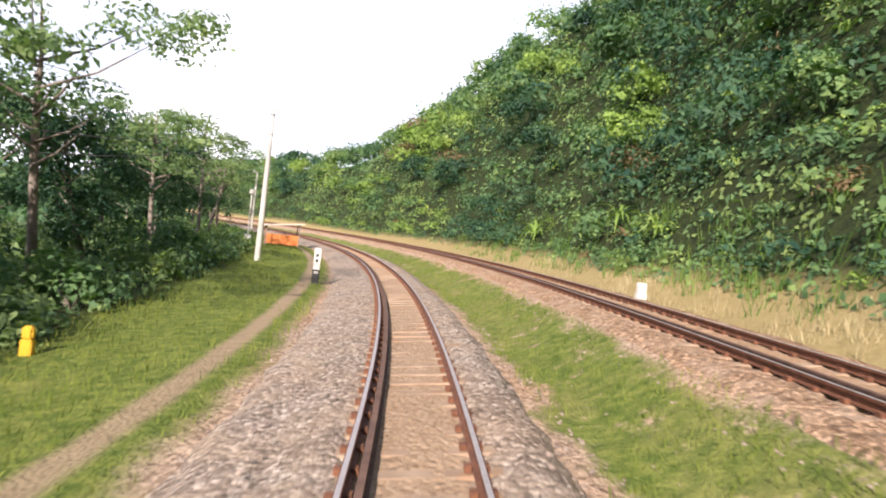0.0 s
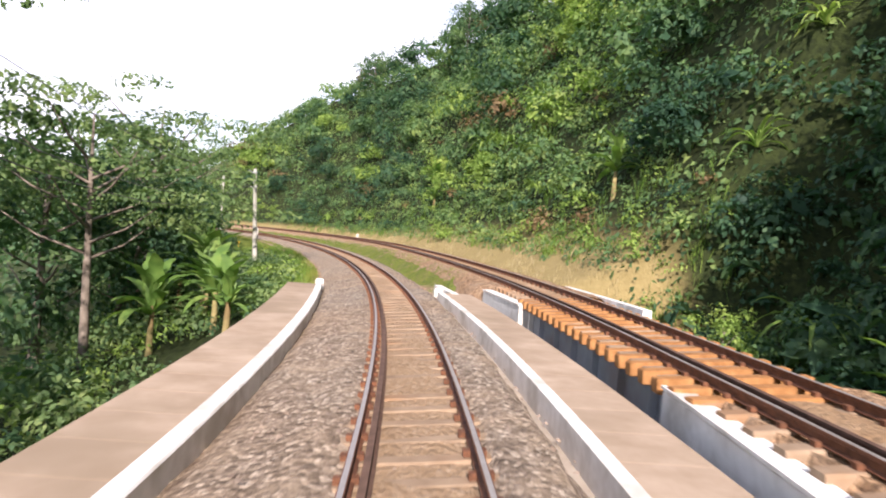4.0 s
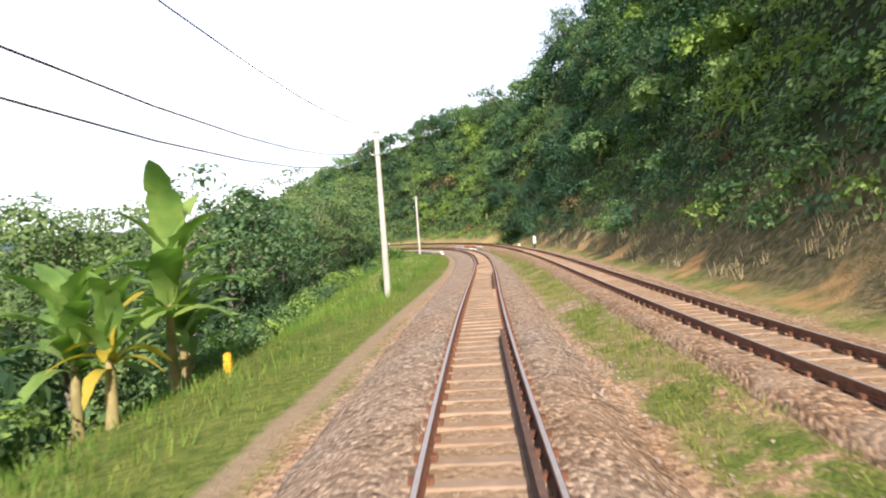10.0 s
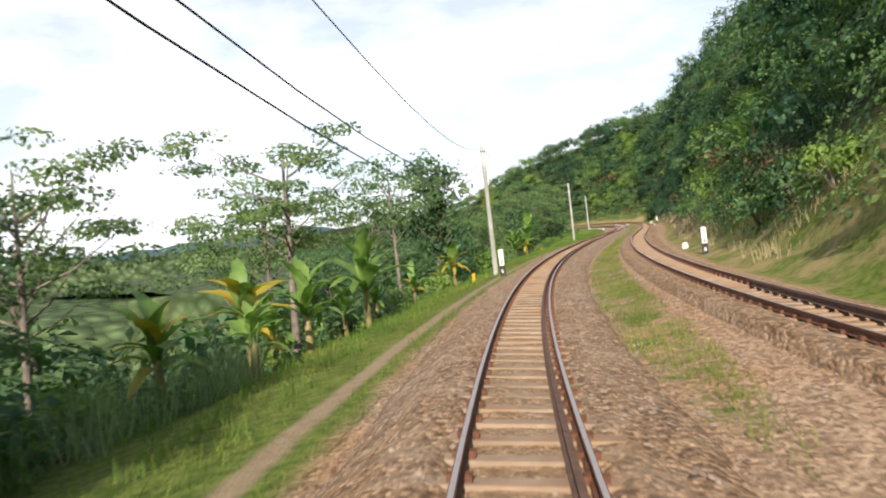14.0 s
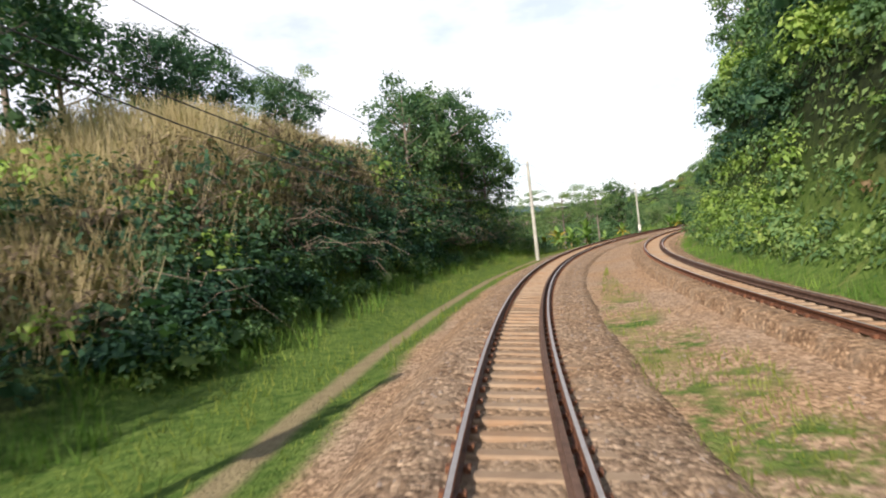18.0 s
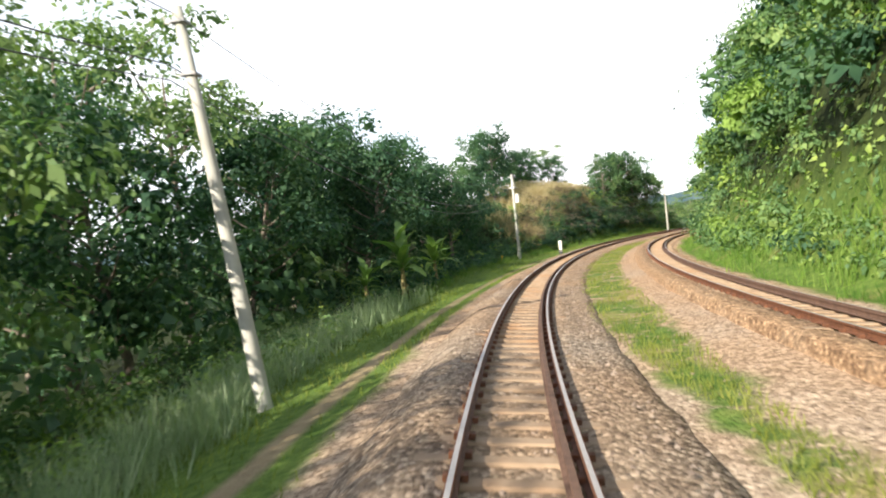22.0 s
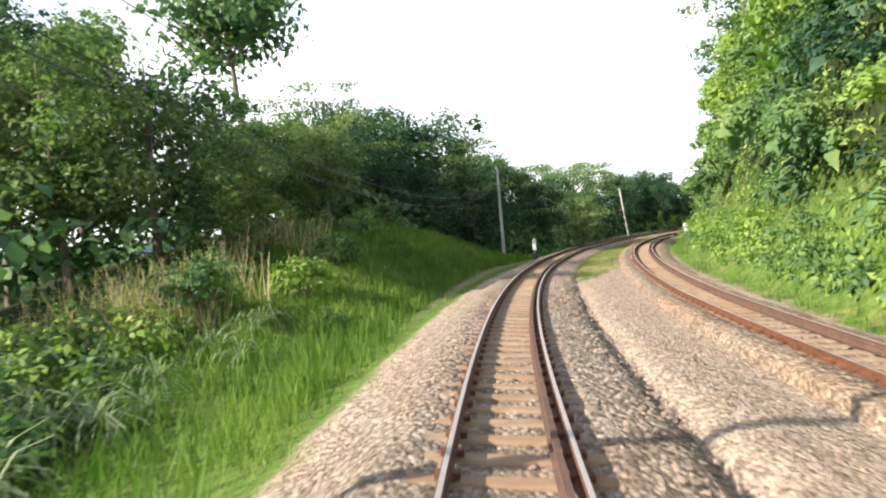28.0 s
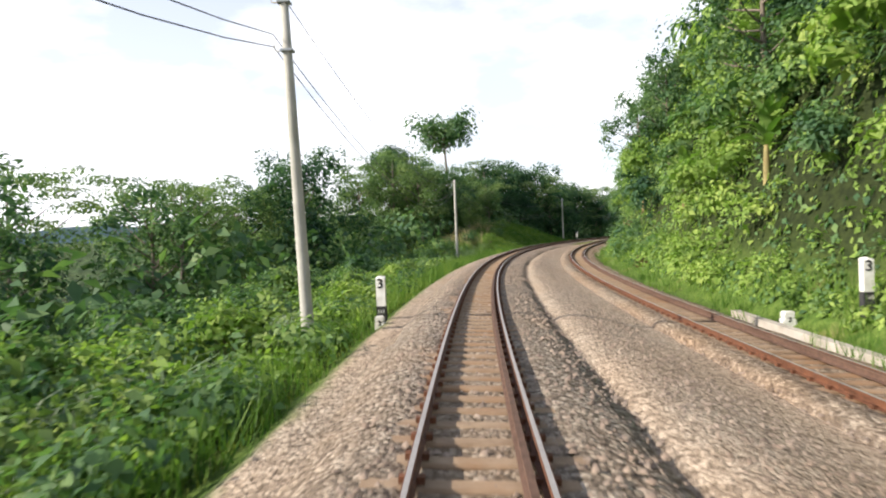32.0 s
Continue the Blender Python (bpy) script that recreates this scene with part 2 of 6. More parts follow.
# ---- materials ----
class Nodes:
    """Small helper to write node materials."""

    def __init__(self, name, rough=0.9, spec=0.2, metal=0.0):
        self.mat = bpy.data.materials.new(name)
        self.mat.use_nodes = True
        self.t = self.mat.node_tree
        self.bsdf = self.t.nodes["Principled BSDF"]
        self.out = self.t.nodes["Material Output"]
        self.set("Roughness", rough)
        self.set("Specular IOR Level", spec)
        self.set("Metallic", metal)
        self.geo = self.t.nodes.new("ShaderNodeNewGeometry")
        self.tc = self.t.nodes.new("ShaderNodeTexCoord")
        self.obj = self.t.nodes.new("ShaderNodeObjectInfo")

    def put(self, sock, v):
        if hasattr(v, "is_linked"):
            self.t.links.new(v, sock)
        elif isinstance(v, tuple) and len(v) == 3 and sock.type == "RGBA":
            sock.default_value = (*v, 1)
        else:
            sock.default_value = v

    def set(self, key, v):
        self.put(self.bsdf.inputs[key], v)

    def noise(self, scale, detail=3.0, rough=0.55, vec=None, stretch=None):
        nd = self.t.nodes.new("ShaderNodeTexNoise")
        nd.inputs["Scale"].default_value = scale
        nd.inputs["Detail"].default_value = detail
        nd.inputs["Roughness"].default_value = rough
        v = vec if vec is not None else self.geo.outputs["Position"]
        if stretch:
            mp = self.t.nodes.new("ShaderNodeMapping")
            mp.inputs["Scale"].default_value = stretch
            self.t.links.new(v, mp.inputs["Vector"])
            v = mp.outputs[0]
        self.t.links.new(v, nd.inputs["Vector"])
        return nd.outputs[0]

    def voronoi(self, scale, feature="F1", what="Distance", vec=None):
        nd = self.t.nodes.new("ShaderNodeTexVoronoi")
        nd.feature = feature
        nd.inputs["Scale"].default_value = scale
        self.t.links.new(vec if vec is not None else self.geo.outputs["Position"], nd.inputs["Vector"])
        return nd.outputs[what]

    def ramp(self, v, stops):
        nd = self.t.nodes.new("ShaderNodeValToRGB")
        el = nd.color_ramp.elements
        while len(el) < len(stops):
            el.new(0.5)
        for e, (p, c) in zip(el, stops):
            e.position = p
            e.color = (*c, 1) if isinstance(c, tuple) else (c, c, c, 1)
        self.t.links.new(v, nd.inputs[0])
        return nd.outputs[0]

    def math(self, op, a, b=0.0, c=0.0):
        nd = self.t.nodes.new("ShaderNodeMath")
        nd.operation = op
        for i, v in enumerate((a, b, c)):
            self.put(nd.inputs[i], v)
        return nd.outputs[0]

    def mix(self, f, a, b, how="MIX"):
        nd = self.t.nodes.new("ShaderNodeMix")
        nd.data_type = "RGBA"
        nd.blend_type = how
        self.put(nd.inputs[0], f)
        self.put(nd.inputs[6], a)
        self.put(nd.inputs[7], b)
        return nd.outputs[2]

    def step(self, v, a, b):
        """0 below a, 1 above b (a may be above b)."""
        nd = self.t.nodes.new("ShaderNodeMapRange")
        nd.interpolation_type = "SMOOTHSTEP"
        self.put(nd.inputs[0], v)
        if a < b:
            lo, hi, x, y = a, b, 0.0, 1.0
        else:
            lo, hi, x, y = b, a, 1.0, 0.0
        for i, q in zip((1, 2, 3, 4), (lo, hi, x, y)):
            nd.inputs[i].default_value = q
        return nd.outputs[0]

    def bump(self, h, strength=0.5, dist=0.02):
        nd = self.t.nodes.new("ShaderNodeBump")
        nd.inputs["Strength"].default_value = strength
        nd.inputs["Distance"].default_value = dist
        self.t.links.new(h, nd.inputs["Height"])
        self.t.links.new(nd.outputs[0], self.bsdf.inputs["Normal"])

    def uv(self):
        nd = self.t.nodes.new("ShaderNodeSeparateXYZ")
        self.t.links.new(self.tc.outputs["UV"], nd.inputs[0])
        return nd.outputs[0], nd.outputs[1]


def leaf_material(name, dark, mid, light, patch=0.35, shine=0.11, translucent=0.35):
    """Leaves: each a little different, with paler and darker stretches of growth."""
    m = Nodes(name, 0.5, shine)
    each = m.geo.outputs["Random Per Island"]
    grow = m.noise(patch, 3.0)
    bush = m.noise(0.55, 2.0)
    v = m.math("ADD", m.math("MULTIPLY", each, 0.34), m.math("MULTIPLY", m.step(grow, 0.3, 0.7), 0.30))
    v = m.math("ADD", v, m.math("MULTIPLY", m.step(bush, 0.36, 0.66), 0.34))
    col = m.ramp(v, [(0.08, dark), (0.5, mid), (0.98, light)])
    m.set("Base Color", col)
    tr = m.t.nodes.new("ShaderNodeBsdfTranslucent")
    mx = m.t.nodes.new("ShaderNodeMixShader")
    mx.inputs[0].default_value = translucent
    m.t.links.new(m.mix(1.0, col, (1.08, 1.35, 0.62), "MULTIPLY"), tr.inputs[0])
    m.t.links.new(m.bsdf.outputs[0], mx.inputs[1])
    m.t.links.new(tr.outputs[0], mx.inputs[2])
    m.t.links.new(mx.outputs[0], m.out.inputs[0])
    return m.mat


# extra blue in the darker leaf tones imitates sky-tinted shade
LEAF_HILL = leaf_material("hill_leaves", (0.040, 0.092, 0.050), (0.122, 0.215, 0.086), (0.31, 0.39, 0.12), 0.11)
LEAF_LIME = leaf_material("bright_green_leaves", (0.105, 0.185, 0.045), (0.215, 0.325, 0.075), (0.39, 0.47, 0.13), 0.14)
# deep green growth, and growth whose shade is put into its colour
LEAF_DARK = leaf_material("deep_green_and_shaded_leaves", (0.018, 0.050, 0.036), (0.052, 0.114, 0.062), (0.125, 0.205, 0.088), 0.2)
LEAF_RUST = leaf_material("withered_brown_leaves", (0.10, 0.065, 0.035), (0.19, 0.13, 0.07), (0.30, 0.22, 0.12), 0.4)
LEAF_VINE = leaf_material("dead_brown_vines", (0.075, 0.058, 0.040), (0.165, 0.128, 0.085), (0.30, 0.235, 0.155), 0.4)
LEAF_TREE = leaf_material("tree_leaves", (0.034, 0.080, 0.046), (0.090, 0.168, 0.078), (0.205, 0.29, 0.11), 0.3)
LEAF_PALE = leaf_material("pale_tree_leaves", (0.056, 0.106, 0.050), (0.140, 0.218, 0.085), (0.275, 0.345, 0.13), 0.3)
LEAF_BANANA = leaf_material("banana_leaves", (0.065, 0.145, 0.034), (0.145, 0.255, 0.058), (0.30, 0.39, 0.10), 1.5, 0.4)
LEAF_BANANA_DRY = leaf_material("yellowed_banana_leaves", (0.25, 0.20, 0.03), (0.42, 0.33, 0.04), (0.5, 0.38, 0.06), 1.5, 0.3)
GRASS = leaf_material("grass_blades", (0.066, 0.106, 0.019), (0.160, 0.204, 0.037), (0.304, 0.304, 0.084), 0.22, 0.1)
# less red than the other grass: the tint of grass in shade put in
LUSH = leaf_material("lush_shade_tinted_blades", (0.046, 0.108, 0.022), (0.112, 0.205, 0.038), (0.25, 0.325, 0.075), 0.22, 0.1)
SUNNED = leaf_material("yellowing_grass_blades", (0.088, 0.118, 0.026), (0.190, 0.218, 0.048), (0.33, 0.33, 0.098), 0.22, 0.1)
STRAW = leaf_material("dry_grass_blades", (0.272, 0.216, 0.116), (0.432, 0.352, 0.208), (0.552, 0.472, 0.312), 0.5, 0.1)
REED = leaf_material("bluish_reed_blades", (0.125, 0.185, 0.095), (0.245, 0.315, 0.180), (0.36, 0.42, 0.275), 0.5, 0.2)


def along(m, s, ss, vv, top=12.0):
    """A value that changes along the line."""
    t = m.math("DIVIDE", m.math("ADD", s, 480.0), 1180.0)
    return m.math("MULTIPLY", m.ramp(t, [((a + 480.0) / 1180.0, b / top) for a, b in zip(ss, vv)]), top)


def ground_material():
    m = Nodes("ground_with_grass_and_gravel", 0.95, 0.1)
    s, n = m.uv()
    edge = m.math("MULTIPLY", m.math("SUBTRACT", m.noise(0.55, 5.0, 0.65), 0.5), 2.2)
    fine = m.noise(38.0, 4.0, 0.7)
    mid = m.noise(4.0, 4.0, 0.6)
    big = m.noise(0.23, 3.0)
    stones = m.mix(0.3, m.voronoi(15.0, "F1", "Color"), m.voronoi(30.0, "F1", "Color"))
    grey = m.mix(0.3, m.ramp(stones, [(0.25, (0.16, 0.125, 0.09)), (0.5, (0.42, 0.35, 0.27)), (0.78, (0.76, 0.66, 0.53))]), m.ramp(fine, [(0.3, (0.22, 0.17, 0.125)), (0.7, (0.56, 0.47, 0.38))]))
    tint = along(m, s, [-480, 30, 110, 200, 300, 340, 480], [0.65, 0.65, 0.8, 1.0, 0.7, 0.3, 0.2], 1.0)
    tint = m.math("ADD", m.math("MULTIPLY", tint, 0.7), m.math("MULTIPLY", m.step(big, 0.35, 0.65), 0.3))
    tint = m.math("MULTIPLY", tint, along(m, s, [-480, 345, 400, 700], [1, 1, .65, .65], 1.0))
    gravel = m.mix(tint, grey, m.mix(1.0, grey, (1.05, 0.78, 0.55), "MULTIPLY"))
    earth = m.mix(mid, (0.27, 0.19, 0.11), (0.46, 0.36, 0.23))
    grass = m.mix(m.step(mid, 0.3, 0.7), (0.105, 0.160, 0.028), (0.250, 0.285, 0.062))
    grass = m.mix(m.math("MULTIPLY", m.step(m.noise(0.35, 4.0, 0.6), 0.58, 0.76), 0.50), grass, (0.36, 0.34, 0.10))
    grass = m.mix(m.step(fine, 0.35, 0.75), grass, m.mix(1.0, grass, (0.55, 0.6, 0.6), "MULTIPLY"))
    # from 200 m on the grass colour leans to how it looks in shade
    grass = m.mix(along(m, s, [-480, 200, 230, 700], [0, 0, 1, 1], 1.0), grass, m.mix(1.0, grass, (0.76, 0.97, 0.95), "MULTIPLY"))
    straw = m.mix(mid, (0.26, 0.20, 0.08), (0.46, 0.37, 0.17))
    # ground under growth painted near-black, the shade beneath the leaves
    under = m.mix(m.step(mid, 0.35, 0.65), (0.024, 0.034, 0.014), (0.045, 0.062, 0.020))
    bare = m.mix(m.step(mid, 0.35, 0.65), (0.085, 0.085, 0.035), (0.20, 0.16, 0.085))
    clay = m.mix(mid, (0.36, 0.20, 0.075), (0.52, 0.34, 0.15))
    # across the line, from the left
    # crowns drawn by colour: light middles, shade painted into the gaps
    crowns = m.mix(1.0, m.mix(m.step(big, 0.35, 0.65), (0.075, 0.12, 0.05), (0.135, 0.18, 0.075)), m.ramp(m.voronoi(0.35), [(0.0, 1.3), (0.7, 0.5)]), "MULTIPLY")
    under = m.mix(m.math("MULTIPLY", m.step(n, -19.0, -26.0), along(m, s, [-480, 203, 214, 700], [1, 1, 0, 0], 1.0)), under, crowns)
    rim = along(m, s, EDGE_S, EDGE_N)
    q = m.math("ADD", m.math("ADD", n, rim), edge)
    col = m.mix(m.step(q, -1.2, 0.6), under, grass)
    way = along(m, s, [-480, 50, 60, 110, 150, 190, 210, 700], [3.2, 3.2, 2.5, 2.5, 2.85, 2.95, 3.35, 3.35])
    worn = m.math("ABSOLUTE", m.math("ADD", m.math("ADD", n, way), m.math("MULTIPLY", edge, 0.12)))
    here = along(m, s, [-480, -20, 3, 10, 56, 62, 200, 296, 330, 400, 412, 700], [1, 1, .8, 0, 0, 1, 1, .7, .9, .6, 0, 0], 1.0)
    col = m.mix(m.math("MULTIPLY", m.step(worn, 0.34, 0.10), here), col, earth)
    g0 = m.math("ADD", n, m.math("MULTIPLY", edge, 0.45))
    col = m.mix(m.step(g0, -2.75, -2.2), col, gravel)
    g1 = m.math("ADD", n, m.math("MULTIPLY", edge, 0.9))
    a = along(m, s, STRIP_S, STRIP_A)
    b = along(m, s, STRIP_S, STRIP_B)
    strip = m.math("MULTIPLY", m.step(m.math("SUBTRACT", g1, a), -0.25, 0.25), m.step(m.math("SUBTRACT", g1, b), 0.25, -0.25))
    col = m.mix(m.math("MULTIPLY", strip, m.step(m.math("SUBTRACT", m.noise(1.1, 5.0, 0.7), along(m, s, [-480, 55, 62, 196, 208, 262, 275, 700], [0, 0, .07, .07, .17, .17, .03, .03], 1.0)), 0.30, 0.44)), col, m.mix(m.math("MULTIPLY", m.step(m.noise(0.5, 3.0), 0.42, 0.68), along(m, s, [-480, 55, 75, 700], [.25, .25, .9, .9], 1.0)), grass, straw))
    # the foot of the hill: dry grass, then bare cutting, then green
    foot = m.math("ADD", n, m.math("MULTIPLY", edge, 0.5))
    dry = along(m, s, [-480, 50, 62, 190, 212, 700], [.85, .85, .35, .3, 0, 0], 1.0)
    cut = along(m, s, [-480, 56, 70, 148, 168, 700], [0, 0, 1, 1, 0, 0], 1.0)
    bank = m.mix(m.step(m.math("ADD", m.noise(0.5, 3.0), m.math("MULTIPLY", dry, 0.6)), 0.55, 0.85), grass, straw)
    bank = m.mix(m.math("MULTIPLY", cut, m.step(foot, 7.4, 8.8)), bank, bare)
    slip = m.math("MULTIPLY", m.step(m.noise(0.22, 3.0), 0.52, 0.60), m.math("MULTIPLY", m.step(foot, 7.3, 7.8), m.step(foot, 9.6, 8.6)))
    bank = m.mix(m.math("MULTIPLY", cut, slip), bank, clay)
    col = m.mix(m.step(foot, 6.9, 7.5), col, bank)
    # the same painted shade under the hill growth
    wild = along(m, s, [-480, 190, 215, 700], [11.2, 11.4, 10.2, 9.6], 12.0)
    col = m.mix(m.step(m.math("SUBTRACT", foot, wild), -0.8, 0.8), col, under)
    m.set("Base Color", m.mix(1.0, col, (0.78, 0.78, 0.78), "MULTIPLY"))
    m.bump(m.math("ADD", m.math("MULTIPLY", fine, 0.5), m.math("SUBTRACT", 1.0, m.voronoi(16.0))), 0.7, 0.045)
    return m.mat


def ballast_material(name, more):
    """more: how much browner than grey the stones are."""
    m = Nodes(name, 0.92, 0.15)
    s, n = m.uv()
    cell = m.mix(0.28, m.voronoi(14.0, "F1", "Color"), m.voronoi(26.0, "F1", "Color"))
    grey = m.ramp(cell, [(0.24, (0.11, 0.082, 0.06)), (0.42, (0.31, 0.25, 0.19)), (0.60, (0.46, 0.385, 0.30)), (0.80, (0.80, 0.71, 0.58))])
    gap = m.step(m.voronoi(14.0, "DISTANCE_TO_EDGE"), 0.0, 0.16)
    grey = m.mix(m.math("MULTIPLY", m.math("SUBTRACT", 1.0, gap), 0.6), grey, (0.10, 0.075, 0.055))
    grit = m.noise(70.0, 3.0, 0.7)
    grey = m.mix(0.18, grey, m.ramp(grit, [(0.3, (0.16, 0.13, 0.10)), (0.7, (0.55, 0.47, 0.38))]))
    rust = m.math("ADD", m.math("MULTIPLY", m.noise(0.2, 3.0), 0.6), along(m, s, [-480, 60, 110, 200, 300, 335, 380, 700], [v + more * w for v, w in ((.12, 1), (.12, 1), (.2, 1), (.42, .8), (.38, .8), (.18, .6), (.1, .35), (.08, .3))], 1.0))
    col = m.mix(m.step(rust, 0.3, 0.8), grey, m.mix(1.0, grey, (1.08, 0.82, 0.60), "MULTIPLY"))
    dust = m.math("MULTIPLY", m.step(m.noise(1.6, 4.0), 0.42, 0.75), along(m, s, [-480, 20, 190, 260, 330, 700], [.62, .62, .55, .5, .22, .12], 1.0))
    col = m.mix(dust, col, m.mix(grit, (0.40, 0.30, 0.20), (0.62, 0.49, 0.35)))
    inner = m.step(m.math("ABSOLUTE", n), 0.62, 0.45)
    fill = along(m, s, [-480, 120, 200, 260, 330, 700], [.7, .7, .5, .35, .2, .15], 1.0)
    col = m.mix(m.math("MULTIPLY", inner, fill), col, m.mix(grit, (0.34, 0.21, 0.11), (0.52, 0.36, 0.21)))
    # overall stone tone, a little darker further along the line
    stone_tone = along(m, s, [-480, 100, 200, 320, 345, 400, 700], [.78, .78, .75, .73, .66, .66, .66], 1.0)
    dark = m.t.nodes.new("ShaderNodeVectorMath")
    dark.operation = "SCALE"
    m.put(dark.inputs[0], col)
    m.put(dark.inputs[3], stone_tone)
    m.set("Base Color", dark.outputs[0])
    m.bump(m.math("ADD", m.math("SUBTRACT", 1.0, m.voronoi(14.0)), m.math("MULTIPLY", grit, 0.3)), 0.8, 0.045)
    return m.mat


def stone_material():
    m = Nodes("loose_stone", 0.9, 0.15)
    each = m.geo.outputs["Random Per Island"]
    col = m.ramp(each, [(0.0, (0.12, 0.09, 0.07)), (0.5, (0.235, 0.185, 0.145)), (1.0, (0.31, 0.255, 0.205))])
    m.set("Base Color", m.mix(0.35, col, m.mix(m.noise(0.2), (0.3, 0.27, 0.25), (0.45, 0.30, 0.19))))
    return m.mat


def rail_material():
    m = Nodes("rusty_rail_steel", 0.7, 0.3, 0.2)
    a = m.noise(9.0, 4.0, 0.65)
    m.set("Base Color", m.ramp(a, [(0.3, (0.085, 0.038, 0.022)), (0.7, (0.20, 0.085, 0.045))]))
    m.bump(m.noise(60.0, 3.0), 0.3, 0.004)
    return m.mat


def simple(name, c0, c1, scale, rough=0.8, spec=0.3, metal=0.0, bump=0.3, dist=0.006, stain=None):
    m = Nodes(name, rough, spec, metal)
    a = m.noise(scale, 4.0, 0.6)
    col = m.ramp(a, [(0.3, c0), (0.7, c1)])
    if stain:
        col = m.mix(m.math("MULTIPLY", m.step(m.noise(scale * 0.17, 4.0, 0.65), 0.45, 0.68), 0.8), col, stain)
    m.set("Base Color", col)
    if bump:
        m.bump(m.noise(scale * 6, 4.0), bump, dist)
    return m.mat


GROUND = ground_material()
BALLAST = ballast_material("ballast_stone", 0.0)
BALLAST_BROWN = ballast_material("brown_ballast_stone", 0.34)
STONE = stone_material()
RAIL = rail_material()
CHECK = simple("rust_red_check_rail", (0.075, 0.046, 0.034), (0.148, 0.088, 0.063), 7.0, 0.85, 0.2)
RAIL_TOP = simple("polished_rail_head", (0.33, 0.30, 0.27), (0.47, 0.44, 0.41), 20.0, 0.50, 0.4, 0.55, 0.0)
SLEEPER = simple("concrete_sleeper", (0.225, 0.158, 0.105), (0.335, 0.250, 0.170), 3.0, 0.9, 0.15, stain=(0.28, 0.165, 0.09))
CLIP = simple("rusty_rail_clip", (0.080, 0.036, 0.020), (0.192, 0.080, 0.040), 14.0, 0.8)
POLE = simple("weathered_concrete_pole", (0.352, 0.344, 0.304), (0.496, 0.488, 0.440), 1.7, 0.85, stain=(0.288, 0.296, 0.240))
BARK = simple("grey_bark", (0.11, 0.09, 0.07), (0.27, 0.23, 0.19), 3.0, 0.95, 0.1, bump=0.6, dist=0.02)
STEM = simple("banana_stem", (0.17, 0.15, 0.06), (0.33, 0.27, 0.12), 2.5, 0.8, stain=(0.12, 0.07, 0.03))
WHITE = simple("white_paint_on_concrete", (0.66, 0.65, 0.61), (0.82, 0.81, 0.78), 4.0, 0.75, stain=(0.45, 0.42, 0.36))
BLACK = simple("black_paint_on_concrete", (0.02, 0.02, 0.022), (0.05, 0.05, 0.05), 4.0, 0.7)
YELLOW = simple("yellow_paint_on_concrete", (0.496, 0.288, 0.016), (0.624, 0.376, 0.024), 4.0, 0.7)
CONCRETE = simple("walkway_concrete", (0.320, 0.272, 0.216), (0.448, 0.392, 0.320), 1.2, 0.9, 0.15, stain=(0.240, 0.208, 0.160))
STEEL = simple("grey_girder_paint", (0.272, 0.304, 0.336), (0.400, 0.432, 0.464), 1.6, 0.6, 0.4, stain=(0.240, 0.176, 0.128))
WALK = simple("brown_walkway_slab", (0.320, 0.240, 0.168), (0.448, 0.352, 0.264), 1.5, 0.9, 0.15, stain=(0.272, 0.208, 0.144))
WIRE = simple("dark_cable", (0.05, 0.05, 0.055), (0.09, 0.09, 0.09), 3.0, 0.6, 0.3, bump=0)


# ---- mesh helpers ----
def link_mesh(name, verts, faces, mat, parent=None, label="", smooth_shade=False):
    me = bpy.data.meshes.new(name)
    me.from_pydata([tuple(v) for v in verts], [], faces)
    if smooth_shade:
        me.polygons.foreach_set("use_smooth", [True] * len(me.polygons))
    me.materials.append(mat)
    ob = new(name, me)
    if parent:
        ob.parent = parent
    if label:
        ob["label"] = label
    return ob


def part(name, bm, mat, parent, label=""):
    me = bpy.data.meshes.new(name)
    bm.to_mesh(me)
    bm.free()
    me.materials.append(mat)
    ob = new(name, me)
    ob.parent = parent
    if label:
        ob["label"] = label
    return ob


def quad_cloud(name, quads, mat, parent=None, label=""):
    """One mesh of many loose quads: quads is an array (N, 4, 3)."""
    quads = np.ascontiguousarray(quads, np.float32)
    k = len(quads)
    me = bpy.data.meshes.new(name)
    me.vertices.add(4 * k)
    me.vertices.foreach_set("co", quads.ravel())
    me.loops.add(4 * k)
    me.loops.foreach_set("vertex_index", np.arange(4 * k, dtype=np.int32))
    me.polygons.add(k)
    me.polygons.foreach_set("loop_start", np.arange(0, 4 * k, 4, dtype=np.int32))
    me.update(calc_edges=True)
    me.materials.append(mat)
    ob = new(name, me)
    if parent:
        ob.parent = parent
    if label:
        ob["label"] = label
    return ob


def sweep(name, s, n, z, roll, profile, mat, parent=None, label="", closed=True, caps=True):
    """A profile [(across, up)] swept along the line."""
    s, n, z, roll = np.broadcast_arrays(np.asarray(s, float), np.asarray(n, float), np.asarray(z, float), np.asarray(roll, float))
    pr = np.array(profile)
    nn = n[:, None] + pr[None, :, 0] * np.cos(roll)[:, None] + pr[None, :, 1] * np.sin(roll)[:, None]
    zz = z[:, None] - pr[None, :, 0] * np.sin(roll)[:, None] + pr[None, :, 1] * np.cos(roll)[:, None]
    v = place(np.repeat(s[:, None], len(pr), 1), nn, zz).reshape(-1, 3)
    k, f = len(pr), []
    for i in range(len(s) - 1):
        for j in range(k if closed else k - 1):
            a, b = i * k + j, i * k + (j + 1) % k
            f.append((a, b, b + k, a + k))
    if closed and caps:
        f.append(tuple(range(k)))
        f.append(tuple(range((len(s) - 1) * k, len(s) * k))[::-1])
    return link_mesh(name, v, f, mat, parent, label)


def empty(name, m=None):
    ob = new(name)
    if m is not None:
        ob.matrix_world = m
    return ob


